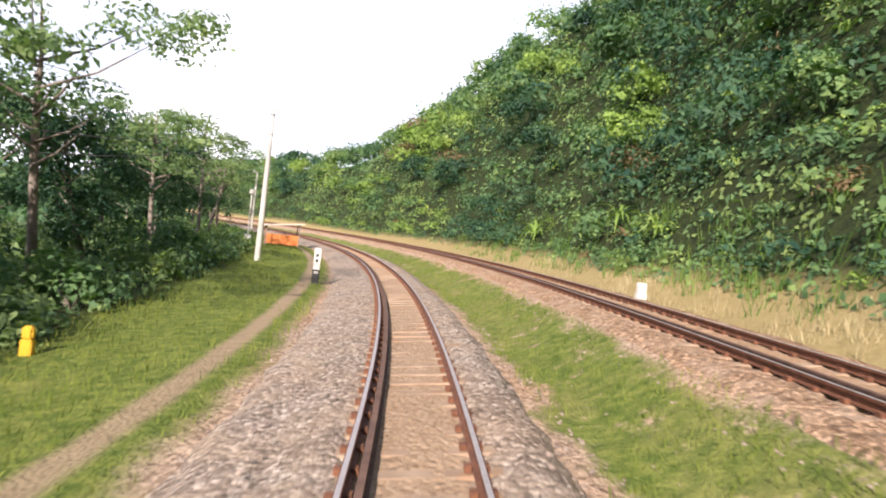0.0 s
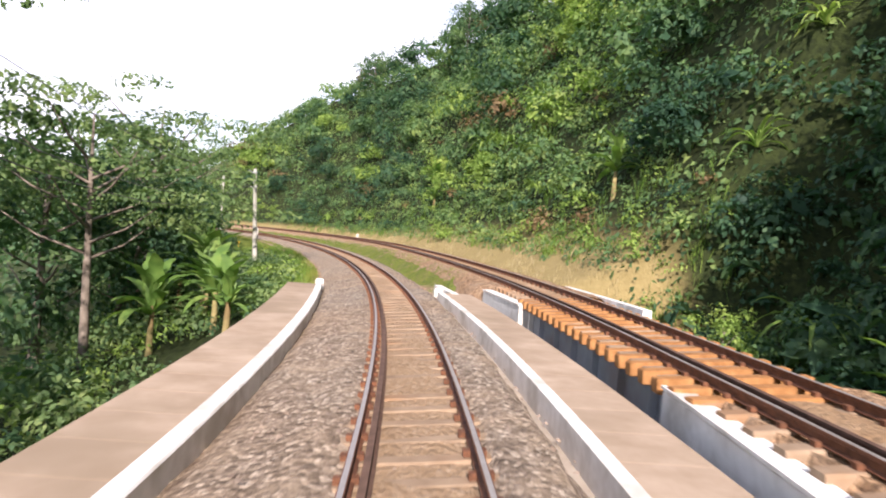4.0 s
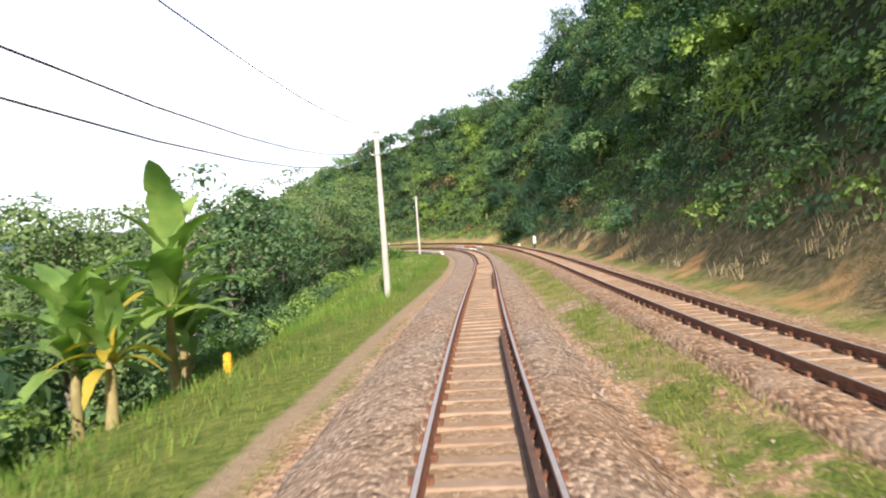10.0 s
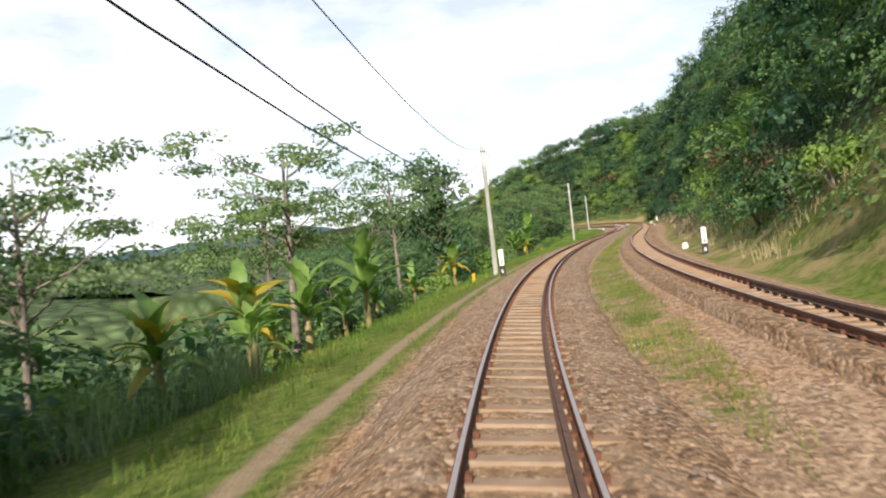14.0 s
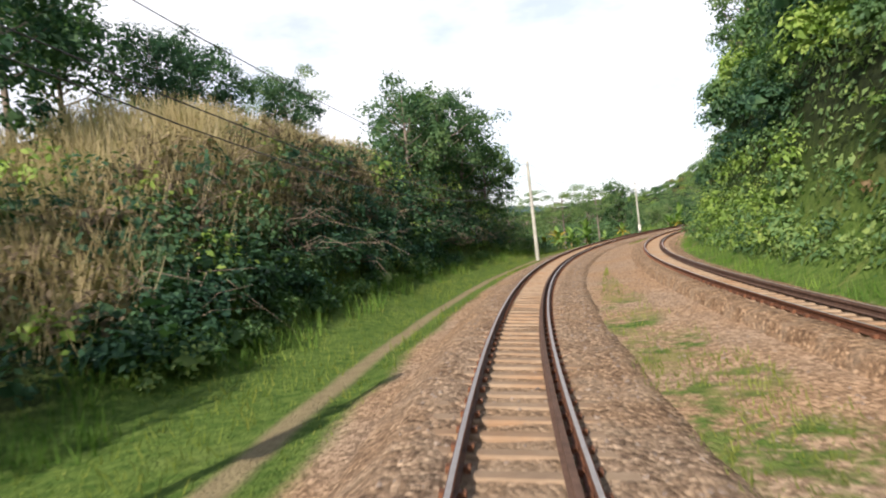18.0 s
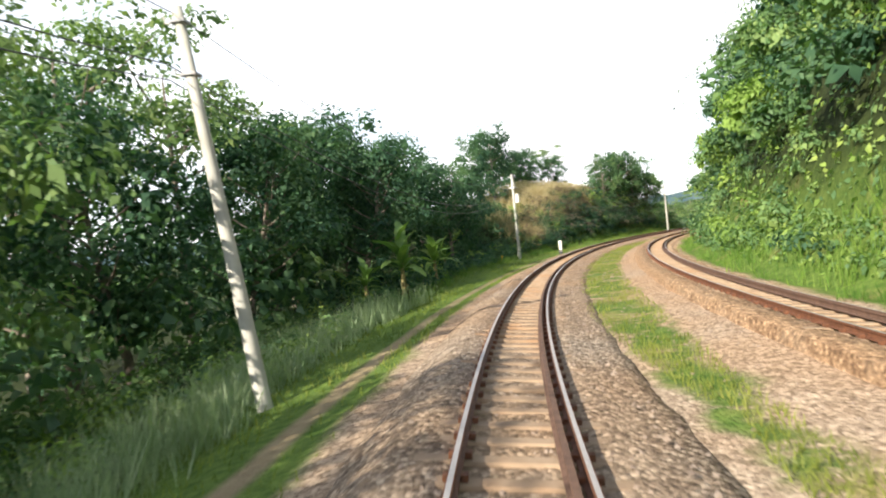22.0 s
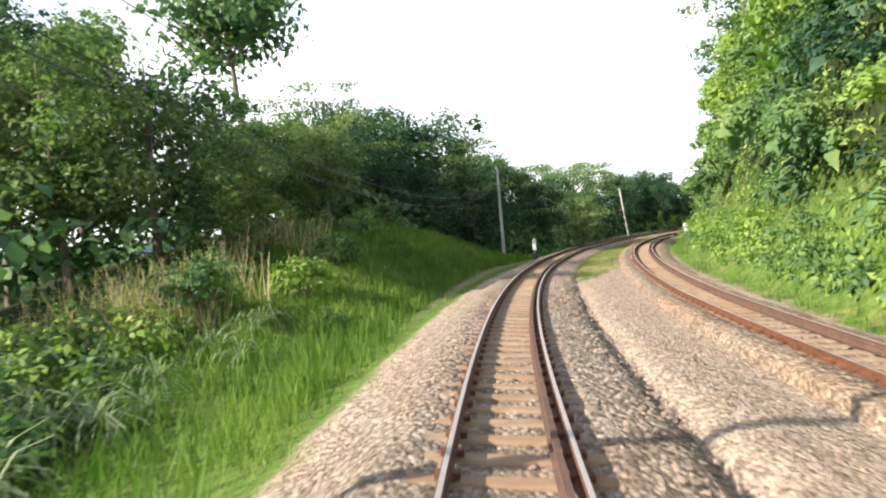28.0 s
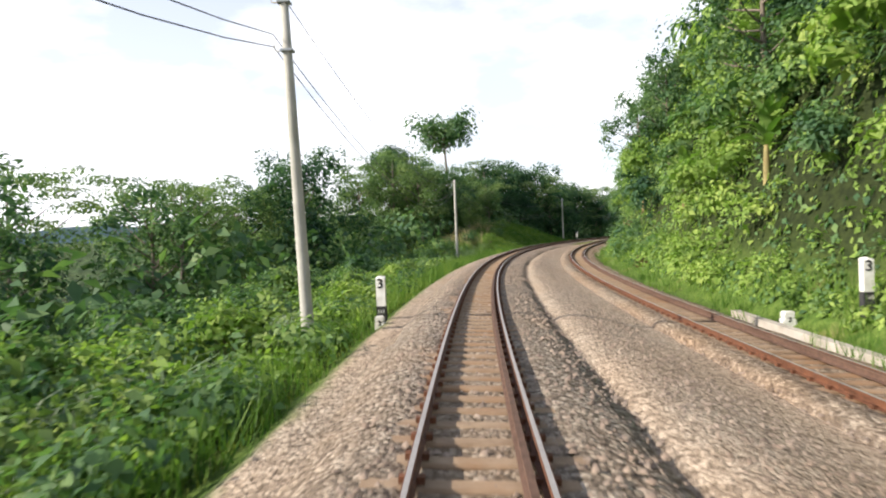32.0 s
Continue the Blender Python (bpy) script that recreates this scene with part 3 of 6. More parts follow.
def at(s, n, z=None, turn=0.0):
    """A pose on the line, x to the right and y back along it."""
    p = place(s, n, ground(s, n) if z is None else z)
    return pose(*[float(q) for q in p], 0, 0, math.degrees(float(heading(s))) + turn)


def leaf_quads(p, out, size, rng, wide=0.55, droop=0.25):
    """Leaves at p (N,3) facing out (N,3), as folded diamonds."""
    k = len(p)
    nrm = out + rng.normal(0, 0.42, (k, 3))
    nrm /= np.linalg.norm(nrm, axis=1, keepdims=True) + 1e-9
    a = rng.normal(0, 1, (k, 3))
    a -= nrm * (a * nrm).sum(1, keepdims=True)
    a /= np.linalg.norm(a, axis=1, keepdims=True) + 1e-9
    b = np.cross(nrm, a)
    L = (size * rng.uniform(0.6, 1.35, k))[:, None]
    tip = p + a * L * 0.5 - np.array([0, 0, 1]) * L * droop * 0.5
    base = p - a * L * 0.5
    q = L * wide * 0.5
    return np.stack([base, p + b * q + nrm * L * 0.10, tip, p - b * q + nrm * L * 0.10], 1)


def clump_leaves(c, r, per, size, rng, low=-0.35, squash=0.8):
    """Leaves on the outer shell of lumpy clumps: c (M,3), r (M,), per (M,) leaves each, size (M,)."""
    idx = np.repeat(np.arange(len(c)), per)
    k = len(idx)
    d = rng.normal(0, 1, (k, 3))
    d /= np.linalg.norm(d, axis=1, keepdims=True)
    d[:, 2] = np.where(d[:, 2] < low, -d[:, 2], d[:, 2])
    ph = rng.uniform(0, 6.28, (len(c), 3))[idx]
    lump = 1 + 0.22 * np.sin(3.1 * d[:, 0] * 2 + ph[:, 0]) * np.sin(2.7 * d[:, 1] * 2 + ph[:, 1]) + 0.14 * np.sin(7 * d[:, 2] + ph[:, 2])
    rr = r[idx] * lump * rng.uniform(0.62, 1.06, k) ** 0.6
    p = c[idx] + d * rr[:, None] * np.array([1, 1, squash])
    return leaf_quads(p, d + np.array([0, 0, 0.30]), size[idx], rng)

# ---- the ground ----
def ground_strip():
    s = np.concatenate([np.arange(-276, -180, 12.0), np.arange(-180, 500, 1.5), np.arange(500, 640, 8.0)])
    n = np.array([-120, -95, -75, -60, -48, -38, -30, -25, -21, -18, -16, -14, -12.5, -11, -10, -9, -8, -7.2, -6.5, -5.8, -5.2, -4.6, -4, -3.6, -3.2, -2.8, -2.4, -2, -1, 0, 1, 1.7, 1.9, 2.1, 2.4, 2.8, 3.3, 4, 5,
                  6, 6.6, 7.2, 7.8, 8.4, 9, 9.6, 10.3, 11, 12, 13, 14.5, 16, 18, 20, 22.5, 25, 29, 34, 42, 55, 75, 95])
    S, N = np.meshgrid(s, n, indexing="ij")
    Z = ground(S, N)
    v = place(S, N, Z).reshape(-1, 3)
    a, b = len(s), len(n)
    i, j = np.meshgrid(np.arange(a - 1), np.arange(b - 1), indexing="ij")
    q = (i * b + j).ravel()
    f = np.stack([q, q + b, q + b + 1, q + 1], 1)
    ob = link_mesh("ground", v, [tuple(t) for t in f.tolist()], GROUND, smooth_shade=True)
    uvl = ob.data.uv_layers.new(name="along_and_across")
    vi = np.empty(len(ob.data.loops), np.int32)
    ob.data.loops.foreach_get("vertex_index", vi)
    st = np.stack([S.ravel(), N.ravel()], 1)[vi]
    uvl.data.foreach_set("uv", st.ravel().astype(np.float32))
    return tagged(ob, "grassy railway verge and earth slopes beside gravel", "ground", kind="structure")


ground_strip()


def far_land():
    """Wooded country all round, out to the horizon."""
    g = np.concatenate([-np.geomspace(4000, 760, 14), np.arange(-700, 701, 20.0), np.geomspace(760, 4000, 14)])
    X, Y = np.meshgrid(g - 20, g - 150, indexing="ij")
    best = np.full(X.shape, 1e9)
    bs, bn = np.zeros(X.shape), np.zeros(X.shape)
    for s in np.arange(-470, 660, 6.0):
        c = place(s, 0.0)
        dx, dy = X - c[0], Y - c[1]
        h = float(heading(s))
        d = np.hypot(dx, dy)
        n = dx * math.cos(h) + dy * math.sin(h)
        u = d < best
        best = np.where(u, d, best)
        bs, bn = np.where(u, s, bs), np.where(u, n, bn)
    side = np.where(bn < 0, -1, 1)
    Z = ground(bs, np.where(side < 0, -np.minimum(best, 120), np.minimum(best, 90)))
    Z = Z - 2.5 - 34.0 * (1 - smooth(68, 92, best))
    far = np.hypot(X + 20, Y + 150)
    hills = 10 * np.sin(X * .011 + 1) * np.sin(Y * .009) + 5 * np.sin(X * .031) * np.sin(Y * .027 + 2)
    Z = Z + hills * smooth(100, 260, best)
    ridge = 55 + 25 * np.sin(X * .0031 + .5) * np.sin(Y * .0027) + 14 * np.sin(X * .009 + Y * .007)
    Z = Z + .25 * ridge * smooth(700, 1900, far)
    v = np.stack([X, Y, Z], -1).reshape(-1, 3)
    b = len(g)
    i, j = np.meshgrid(np.arange(b - 1), np.arange(b - 1), indexing="ij")
    q = (i * b + j).ravel()
    f = np.stack([q, q + b, q + b + 1, q + 1], 1)
    m = Nodes("distant_woodland", 0.95, 0.05)
    tone = m.ramp(m.noise(0.02, 4.0), [(0.3, (0.06, 0.10, 0.045)), (0.7, (0.12, 0.165, 0.07))])
    # crown middles lightened and the shaded gaps between them darkened in the colour
    crown_shade = m.ramp(m.voronoi(0.16), [(0.0, 1.35), (0.7, 0.45)])
    col = m.mix(1.0, tone, crown_shade, "MULTIPLY")
    m.set("Base Color", col)
    m.bump(m.math("SUBTRACT", 1.0, m.voronoi(0.16)), 1.0, 3.0)
    ob = link_mesh("ground_beyond", v, [tuple(t) for t in f.tolist()], m.mat, smooth_shade=True)
    tagged(ob, "hazy wooded hills reaching to the horizon", "hills", kind="structure")


far_land()


def far_ridge():
    """The ridge on the horizon, two kilometres off and more, its blue haze put into colour and glow."""
    m = Nodes("haze_tinted_ridge", 1.0, 0.0)
    # haze painted on: blue-green base colour and a faint blue glow
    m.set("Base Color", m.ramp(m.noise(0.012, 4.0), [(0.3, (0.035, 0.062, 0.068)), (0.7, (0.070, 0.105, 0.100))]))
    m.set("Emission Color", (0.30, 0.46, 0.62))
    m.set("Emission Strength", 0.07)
    for r0, h0, ph in ((2300.0, 62.0, 0.4), (3200.0, 112.0, 2.1)):
        a = np.linspace(0, 2 * math.pi, 361)
        h = h0 * (.80 + .16 * np.sin(a * 7 + ph) + .12 * np.sin(a * 17 + 2 * ph) + .07 * np.sin(a * 41 + ph) + .05 * np.sin(a * 97) + .03 * np.sin(a * 163 + ph))
        v = []
        for k, dr in ((-60.0, -200.0), (.5, -60.0), (1.0, 0.0), (.4, 160.0)):
            z = h * k if k > 0 else np.full_like(a, k)
            v.append(np.stack([(r0 + dr) * np.cos(a) - 20, (r0 + dr) * np.sin(a) - 150, z], -1))
        k = len(a)
        f = [(i * k + j, i * k + j + 1, (i + 1) * k + j + 1, (i + 1) * k + j) for i in range(3) for j in range(k - 1)]
        tagged(link_mesh("backdrop", np.concatenate(v), f, m.mat, smooth_shade=True), "wooded ridge on the horizon, blue with painted haze", "hills", kind="structure")


far_ridge()

# ---- the two tracks ----
RAIL_PROFILE = [(-.0325, 0), (.0325, 0), (.0325, -.035), (.008, -.05), (.008, -.115), (.055, -.13), (.055, -.14), (-.055, -.14), (-.055, -.13), (-.008, -.115), (-.008, -.05), (-.0325, -.035)]
BRIDGE = (34.0, 55.5)


def sleeper_mesh(length, mat):
    bm = bmesh.new()
    prof = [(-.125, -.2), (.125, -.2), (.125, -.03), (.105, 0), (-.105, 0), (-.125, -.03)]
    rows = []
    for x, dz, w in ((-length / 2, -.004, 1.0), (-.72, 0, 1.0), (-.35, -.012, .9), (.35, -.012, .9), (.72, 0, 1.0), (length / 2, -.004, 1.0)):
        rows.append([bm.verts.new((x, y * w, z + (dz if z > -.1 else 0))) for y, z in prof])
    for a, b in zip(rows, rows[1:]):
        for i in range(6):
            bm.faces.new((a[i], a[(i + 1) % 6], b[(i + 1) % 6], b[i]))
    bm.faces.new(rows[0][::-1])
    bm.faces.new(rows[-1])
    bmesh.ops.recalc_face_normals(bm, faces=bm.faces)
    me = bpy.data.meshes.new("sleeper")
    bm.to_mesh(me)
    bm.free()
    me.materials.append(mat)
    return me


def clip_shape():
    """A rail fastening: a base plate with a bolt and a bent clip, as small boxes."""
    v, f = [], []
    for (x0, x1, y0, y1, z0, z1) in ((-.11, -.045, -.05, .05, 0, .06), (.045, .11, -.05, .05, 0, .06)):
        k = len(v)
        v += [(x0, y0, z0), (x1, y0, z0), (x1, y1, z0), (x0, y1, z0), (x0, y0, z1), (x1, y0, z1), (x1, y1, z1), (x0, y1, z1)]
        f += [(k + a, k + b, k + c, k + d) for a, b, c, d in ((4, 5, 6, 7), (0, 1, 5, 4), (1, 2, 6, 5), (2, 3, 7, 6), (3, 0, 4, 7))]
    return np.array(v), f


def many(shape, poses):
    """Copies of a small shape (verts, faces) joined, at world matrices."""
    v, f = shape
    V, F = [], []
    for i, m in enumerate(poses):
        a = np.array(m)
        V.append(v @ a[:3, :3].T + a[:3, 3])
        k = i * len(v)
        F += [tuple(q + k for q in t) for t in f]
    return np.concatenate(V), F


def build_track(name, label, off, up, roll, s0, s1, check, nice):
    top = empty(name)
    tagged(top, label, "railway track", kind="structure")
    s = np.arange(s0, s1 + .1, 1.0)
    for e in (-.566, .566):
        r = roll(s)
        z = up(s) - e * np.sin(r)
        n = off(s) + e * np.cos(r)
        rail = sweep("rail", s, n, z - .004, r, RAIL_PROFILE, RAIL, top, "rusty steel rail with a worn bright head")
        sweep("rail_head", s, n, z, r, [(-.023, 0), (.023, 0), (.023, -.0035), (-.023, -.0035)], RAIL_TOP, rail, "bright worn running surface")
    for a, b, e in check:
        q = np.arange(a, b + .1, 1.0)
        r = roll(q)
        sweep("check_rail", q, off(q) + e * np.cos(r), up(q) - e * np.sin(r) + .012, r, RAIL_PROFILE, CHECK, top, "rust-brown check rail beside the running rail")
    ss = np.arange(s0 + .3, s1, .6)
    mats, plates = [], []
    for q in ss:
        r = float(roll(q))
        m = at(q, float(off(q)), float(up(q)) - .155) @ Matrix.Rotation(r, 4, "Y")
        mats.append(m)
        for e in (-.566, .566):
            plates.append(m @ Matrix.Translation((e, 0, 0)))
    mesh = sleeper_mesh(2.0, SLEEPER)
    vv = np.array([tuple(v.co) for v in mesh.vertices])
    ff = [tuple(p.vertices) for p in mesh.polygons]
    rest = []
    made = 0
    for q, m in zip(ss, mats):
        if nice[0] <= q <= nice[1] and made < 300:
            ob = new("sleeper", mesh)
            ob.parent = top
            ob.matrix_world = m
            made += 1
        else:
            rest.append(m)
    V, F = many((vv, ff), rest)
    tagged(link_mesh("sleepers", V, F, SLEEPER, top, "row of dusty concrete sleepers"), kind="stuff")
    V, F = many(clip_shape(), plates)
    tagged(link_mesh("fastenings", V, F, CLIP, top, "rusty rail fastenings"), kind="stuff")
    return top


zero = lambda s: np.zeros_like(np.asarray(s, float))
build_track("railway_track", "curved single track of rusty rails on concrete sleepers", zero, zero, cant, -170, 500,
            [(-150, 105, -.566 + .16), (118, 126, .566 - .16), (138, 490, .566 - .16)], (306, 486))
build_track("second_railway_track", "second curved track of rusty rails on concrete sleepers", n2, z2, lambda s: cant(s) * .8, -170, 500,
            [(-60, 90, -.566 + .16), (195, 490, .566 - .16)], (60, 240))


def ballast_bed(name, off, up, roll, spans, left_w, right_w, mat):
    top = empty(name)
    tagged(top, "bed of grey and rust-brown crushed stone under the track", "ballast", kind="structure")
    for a, b in spans:
        s = np.arange(a, b + .1, .75)
        r = roll(s)
        cols = [(-left_w - .2, -.95), (-left_w, -.56), (.3 - left_w, -.38), (-1.3, -.185), (-1.0, -.146), (-.72, -.160), (-.62, -.215), (-.3, -.20), (.3, -.20), (.62, -.215), (.72, -.160), (1.0, -.146), (1.3, -.185), (right_w - .3, -.38), (right_w, -.56), (right_w + .2, -.95)]
        e = np.array([c[0] for c in cols])
        z = np.array([c[1] for c in cols])
        rg = np.random.default_rng(4)
        bumpy = rg.normal(0, .014, (len(s), len(cols)))
        toe = smooth(150, 210, s)[:, None] * (left_w > 2)
        drop = np.array([0] * (len(cols) - 3) + [.07, .16, 0])[None] * toe
        N = off(s)[:, None] + e[None] + rg.normal(0, .03, bumpy.shape)
        infill = .024 * (1 - smooth(120, 230, s))[:, None] * (np.abs(e) < .65)[None]
        infill = infill + .016 * (1 - smooth(120, 230, s))[:, None] * ((np.abs(e) > .7) & (np.abs(e) < 1.4))[None]
        # held in by the walls beside the girders
        tight = ((s > 36.6) & (s < 58.6) & (left_w < 2))[:, None] & (np.arange(len(cols)) < 5)[None]
        N = np.where(tight, off(s)[:, None] - .90 + .02 * np.arange(len(cols))[None], N)
        Z = up(s)[:, None] + z[None] + drop + infill + bumpy - e[None] * np.sin(r)[:, None] * (np.abs(e) < 1.35)[None]
        Z = np.where(tight, up(s)[:, None] - .95 + .14 * np.arange(len(cols))[None], Z)
        v = place(np.repeat(s[:, None], len(cols), 1), N, Z).reshape(-1, 3)
        k = len(cols)
        f = [(i * k + j, i * k + j + 1, (i + 1) * k + j + 1, (i + 1) * k + j) for i in range(len(s) - 1) for j in range(k - 1)]
        ob = link_mesh("stone_bed", v, f, mat, top, smooth_shade=True)
        uvl = ob.data.uv_layers.new(name="along_and_across")
        vi = np.empty(len(ob.data.loops), np.int32)
        ob.data.loops.foreach_get("vertex_index", vi)
        st = np.stack([np.repeat(s, k), np.tile(e, len(s))], 1)[vi]
        uvl.data.foreach_set("uv", st.ravel().astype(np.float32))
    return top


ballast_bed("ballast_bed", zero, zero, cant, [(-170, 500)], 2.2, 1.85, BALLAST)
ballast_bed("ballast_bed", n2, z2, cant, [(-170, BRIDGE[0] + 7.0), (BRIDGE[1] - 4.0, 500)], 1.7, 1.9, BALLAST_BROWN)

# ---- the hillside growth ----
def hill_growth():
    rng = np.random.default_rng(11)
    for a, b, dens in [(-200, -110, 2.0), (-110, -40, 4.5), (-40, 35, 6.0), (35, 100, 6.0), (100, 160, 5.5), (160, 215, 5.0), (215, 270, 4.8), (270, 325, 4.8), (325, 380, 4.8), (380, 435, 4.8), (435, 500, 4.4)]:
        k = int((b - a) * dens)
        s = a + (b - a) * (np.arange(k) + rng.uniform(0, 1, k)) / k
        u = (np.arange(k) * 0.618034 + rng.uniform(0, .12, k)) % 1.0
        wall = smooth(200, 222, s)
        d = np.where(rng.uniform(0, 1, k) < wall, 2.9 + 11 * u ** 1.7, 4.6 + 21 * u ** 1.1)
        cutting = smooth(55, 70, s) * (1 - smooth(145, 165, s))
        d = np.maximum(d, 4.6 + .6 * cutting + rng.normal(0, .5, k)) * (1 - wall) + d * wall
        patch = np.sin(s * .17 + 1.7) * np.sin(d * .35 + s * .06)
        r = np.clip(0.35 + 0.105 * (d - 2.5) * (1 + wall * .3) + .4 * patch + rng.normal(0, .35, k), .4, 2.6)
        n = n2(s) + d
        z = ground(s, n) + r * .4 + np.where(rng.uniform(0, 1, k) < .12, rng.uniform(.5, 2.2, k) * (d > 8), 0)
        big = (rng.uniform(0, 1, k) < .2) & (d > 6)
        r = np.where(big, np.clip(r * 1.5, 1.0, 3.0), r)
        z = np.where(big, z + r * .35, z)
        n = np.where(big, n - r * .3, n)
        size = .115 + .050 * r + .008 * d
        per = np.clip(r * r * 5.0 / size ** 2, 30, 190) * np.where(d > 20, .5, 1)
        # low growth over the ground between the shrubs
        k2 = int((b - a) * (185 if a >= -60 else 90))
        s2 = rng.uniform(a, b, k2)
        w2 = smooth(200, 222, s2)
        c2 = smooth(55, 70, s2) * (1 - smooth(145, 165, s2))
        d2 = np.where(w2 > .5, 2.7 + 9 * rng.uniform(0, 1, k2), 4.4 + .7 * c2 + 16 * rng.uniform(0, 1, k2))
        z2_ = ground(s2, n2(s2) + d2) + rng.uniform(.0, .3, k2)
        face = np.stack([-np.cos(heading(s2)), -np.sin(heading(s2)), 0 * s2 + .6], -1)
        cover = leaf_quads(place(s2, n2(s2) + d2, z2_), face, .20 + .022 * d2, rng, .6)
        k3 = int((b - a) * (3.4 if -60 <= a < 215 else 1.2))
        s3 = rng.uniform(a, b, k3)
        d3 = np.where(smooth(200, 222, s3) > .5, 2.9 + 6 * rng.uniform(0, 1, k3), 4.7 + .8 * smooth(55, 70, s3) * (1 - smooth(145, 165, s3)) + 10 * rng.uniform(0, 1, k3) ** 1.2)
        r3 = rng.uniform(.35, .85, k3)
        low = clump_leaves(place(s3, n2(s3) + d3, ground(s3, n2(s3) + d3) + r3 * .45), r3, np.full(k3, 64), .10 + .07 * r3, rng)
        # kinds of growth in drifts: deep green trees, common shrubs, bright young growth, a few withered
        kind = np.sin(s * .055 + .8) + np.sin(s * .19 + d * .45) + .8 * np.sin(d * .8 - s * .11) + rng.normal(0, .7, k)
        # from 250 m on, more bright leaves carry the sunlight on the bank
        bright = 1.15 * smooth(250, 330, s) + .5 * (1 - smooth(5, 9, d)) - .7 * cutting
        # gully stretch: shrubs switched to dark leaves in place of its shade
        kind = kind - 1.9 * (smooth(12, 24, s) * (1 - smooth(58, 70, s)) * smooth(6.5, 9, d))
        which = np.where(kind > 1.5 - bright, 2, np.where(kind < -.9 - bright * .6, 0, 1))
        which = np.where(rng.uniform(0, 1, k) < .025, 3, which)
        r = np.where(which == 0, np.clip(r * 1.25, .5, 3.0), r)
        z = np.where(which == 0, z + r * .35, z)
        # whole tree crowns standing out of the growth, each of several domes
        kc = int((b - a) * (.8 if a >= 215 else .55 if a >= -60 else .4))
        sc = a + (b - a) * (np.arange(kc) + rng.uniform(0, 1, kc)) / kc
        wc = smooth(200, 222, sc)
        uc = (np.arange(kc) * .618034 + rng.uniform(0, .2, kc)) % 1.0
        dc = np.where(wc > .5, 4.4 + 6 * uc, 8.5 + 18 * uc)
        rc = rng.uniform(1.5, 2.9, kc) * np.where(wc > .5, .85, 1.0)
        zc = ground(sc, n2(sc) + dc) + rc * rng.uniform(.5, 1.1, kc)
        # lighter crown colours past 300 m for the sun on that face
        hue = rng.choice([0, 1, 2], kc, p=[.38, .44, .18] if a < 300 else [.12, .5, .38])
        # crowns over the gully all dark, again for the shade there
        hue = np.where((sc > 18) & (sc < 64), 0, hue)
        dome = 11
        g = rng.normal(0, 1, (kc, dome, 3))
        g /= np.linalg.norm(g, axis=2, keepdims=True)
        g[..., 2] = np.abs(g[..., 2]) * 1.1 - .25
        cc = (place(sc, n2(sc) + dc, zc)[:, None] + g * (rc * .68)[:, None, None]).reshape(-1, 3)
        cr = np.repeat(rc * .46, dome) * rng.uniform(.75, 1.2, kc * dome)
        ch = np.repeat(hue, dome)
        cz = np.repeat(.11 + .040 * rc + .006 * dc, dome)
        for q, (mat, words) in enumerate(((LEAF_DARK, "deep green tree crowns on the hillside, some coloured for shade"), (LEAF_HILL, "dense green shrubs and creepers covering the hillside"), (LEAF_LIME, "bright green young growth on the hillside, some coloured for sunlight"), (LEAF_RUST, "withered brown fronds among the hillside shrubs"))):
            m = which == q
            if not m.any():
                continue
            Q = clump_leaves(place(s, n, z)[m], r[m], per.astype(int)[m], size[m], rng)
            core = clump_leaves(place(s, n, z)[m], r[m] * .62, np.full(int(m.sum()), 26), r[m] * .34, rng)
            Q = np.concatenate([Q, core])
            o = ch == q
            if o.any():
                Q = np.concatenate([Q, clump_leaves(cc[o], cr[o], np.clip(cr[o] ** 2 * 4.6 / cz[o] ** 2, 30, 120).astype(int), cz[o], rng), clump_leaves(cc[o], cr[o] * .55, np.full(int(o.sum()), 10), cr[o] * .7, rng)])
            if q in (1, 2):
                Q = np.concatenate([Q, low[(np.arange(len(low)) // 64) % 3 == 0] if q == 2 else low[(np.arange(len(low)) // 64) % 3 > 0]])
            if q == 1:
                Q = np.concatenate([Q, cover[(s2 < 300) | (np.arange(k2) % 5 < 3)]])
            if q == 2:
                Q = np.concatenate([Q, cover[(s2 >= 300) & (np.arange(k2) % 5 >= 3)]])
            tagged(quad_cloud("hillside_shrubs", Q, mat), words, "shrubs", kind="stuff")


hill_growth()

# ---- plants ----
def tube(points, radii, sides=7):
    """A tapered limb through points; returns verts and faces."""
    pts = [Vector(p) for p in points]
    v, f = [], []
    for i, (p, r) in enumerate(zip(pts, radii)):
        d = (pts[min(i + 1, len(pts) - 1)] - pts[max(i - 1, 0)]).normalized()
        a = d.orthogonal().normalized()
        b = d.cross(a)
        for j in range(sides):
            t = 6.28319 * j / sides
            v.append(tuple(p + (a * math.cos(t) + b * math.sin(t)) * r))
    for i in range(len(pts) - 1):
        for j in range(sides):
            k = i * sides
            f.append((k + j, k + (j + 1) % sides, k + sides + (j + 1) % sides, k + sides + j))
    f.append(tuple(range((len(pts) - 1) * sides, len(pts) * sides)))
    return v, f


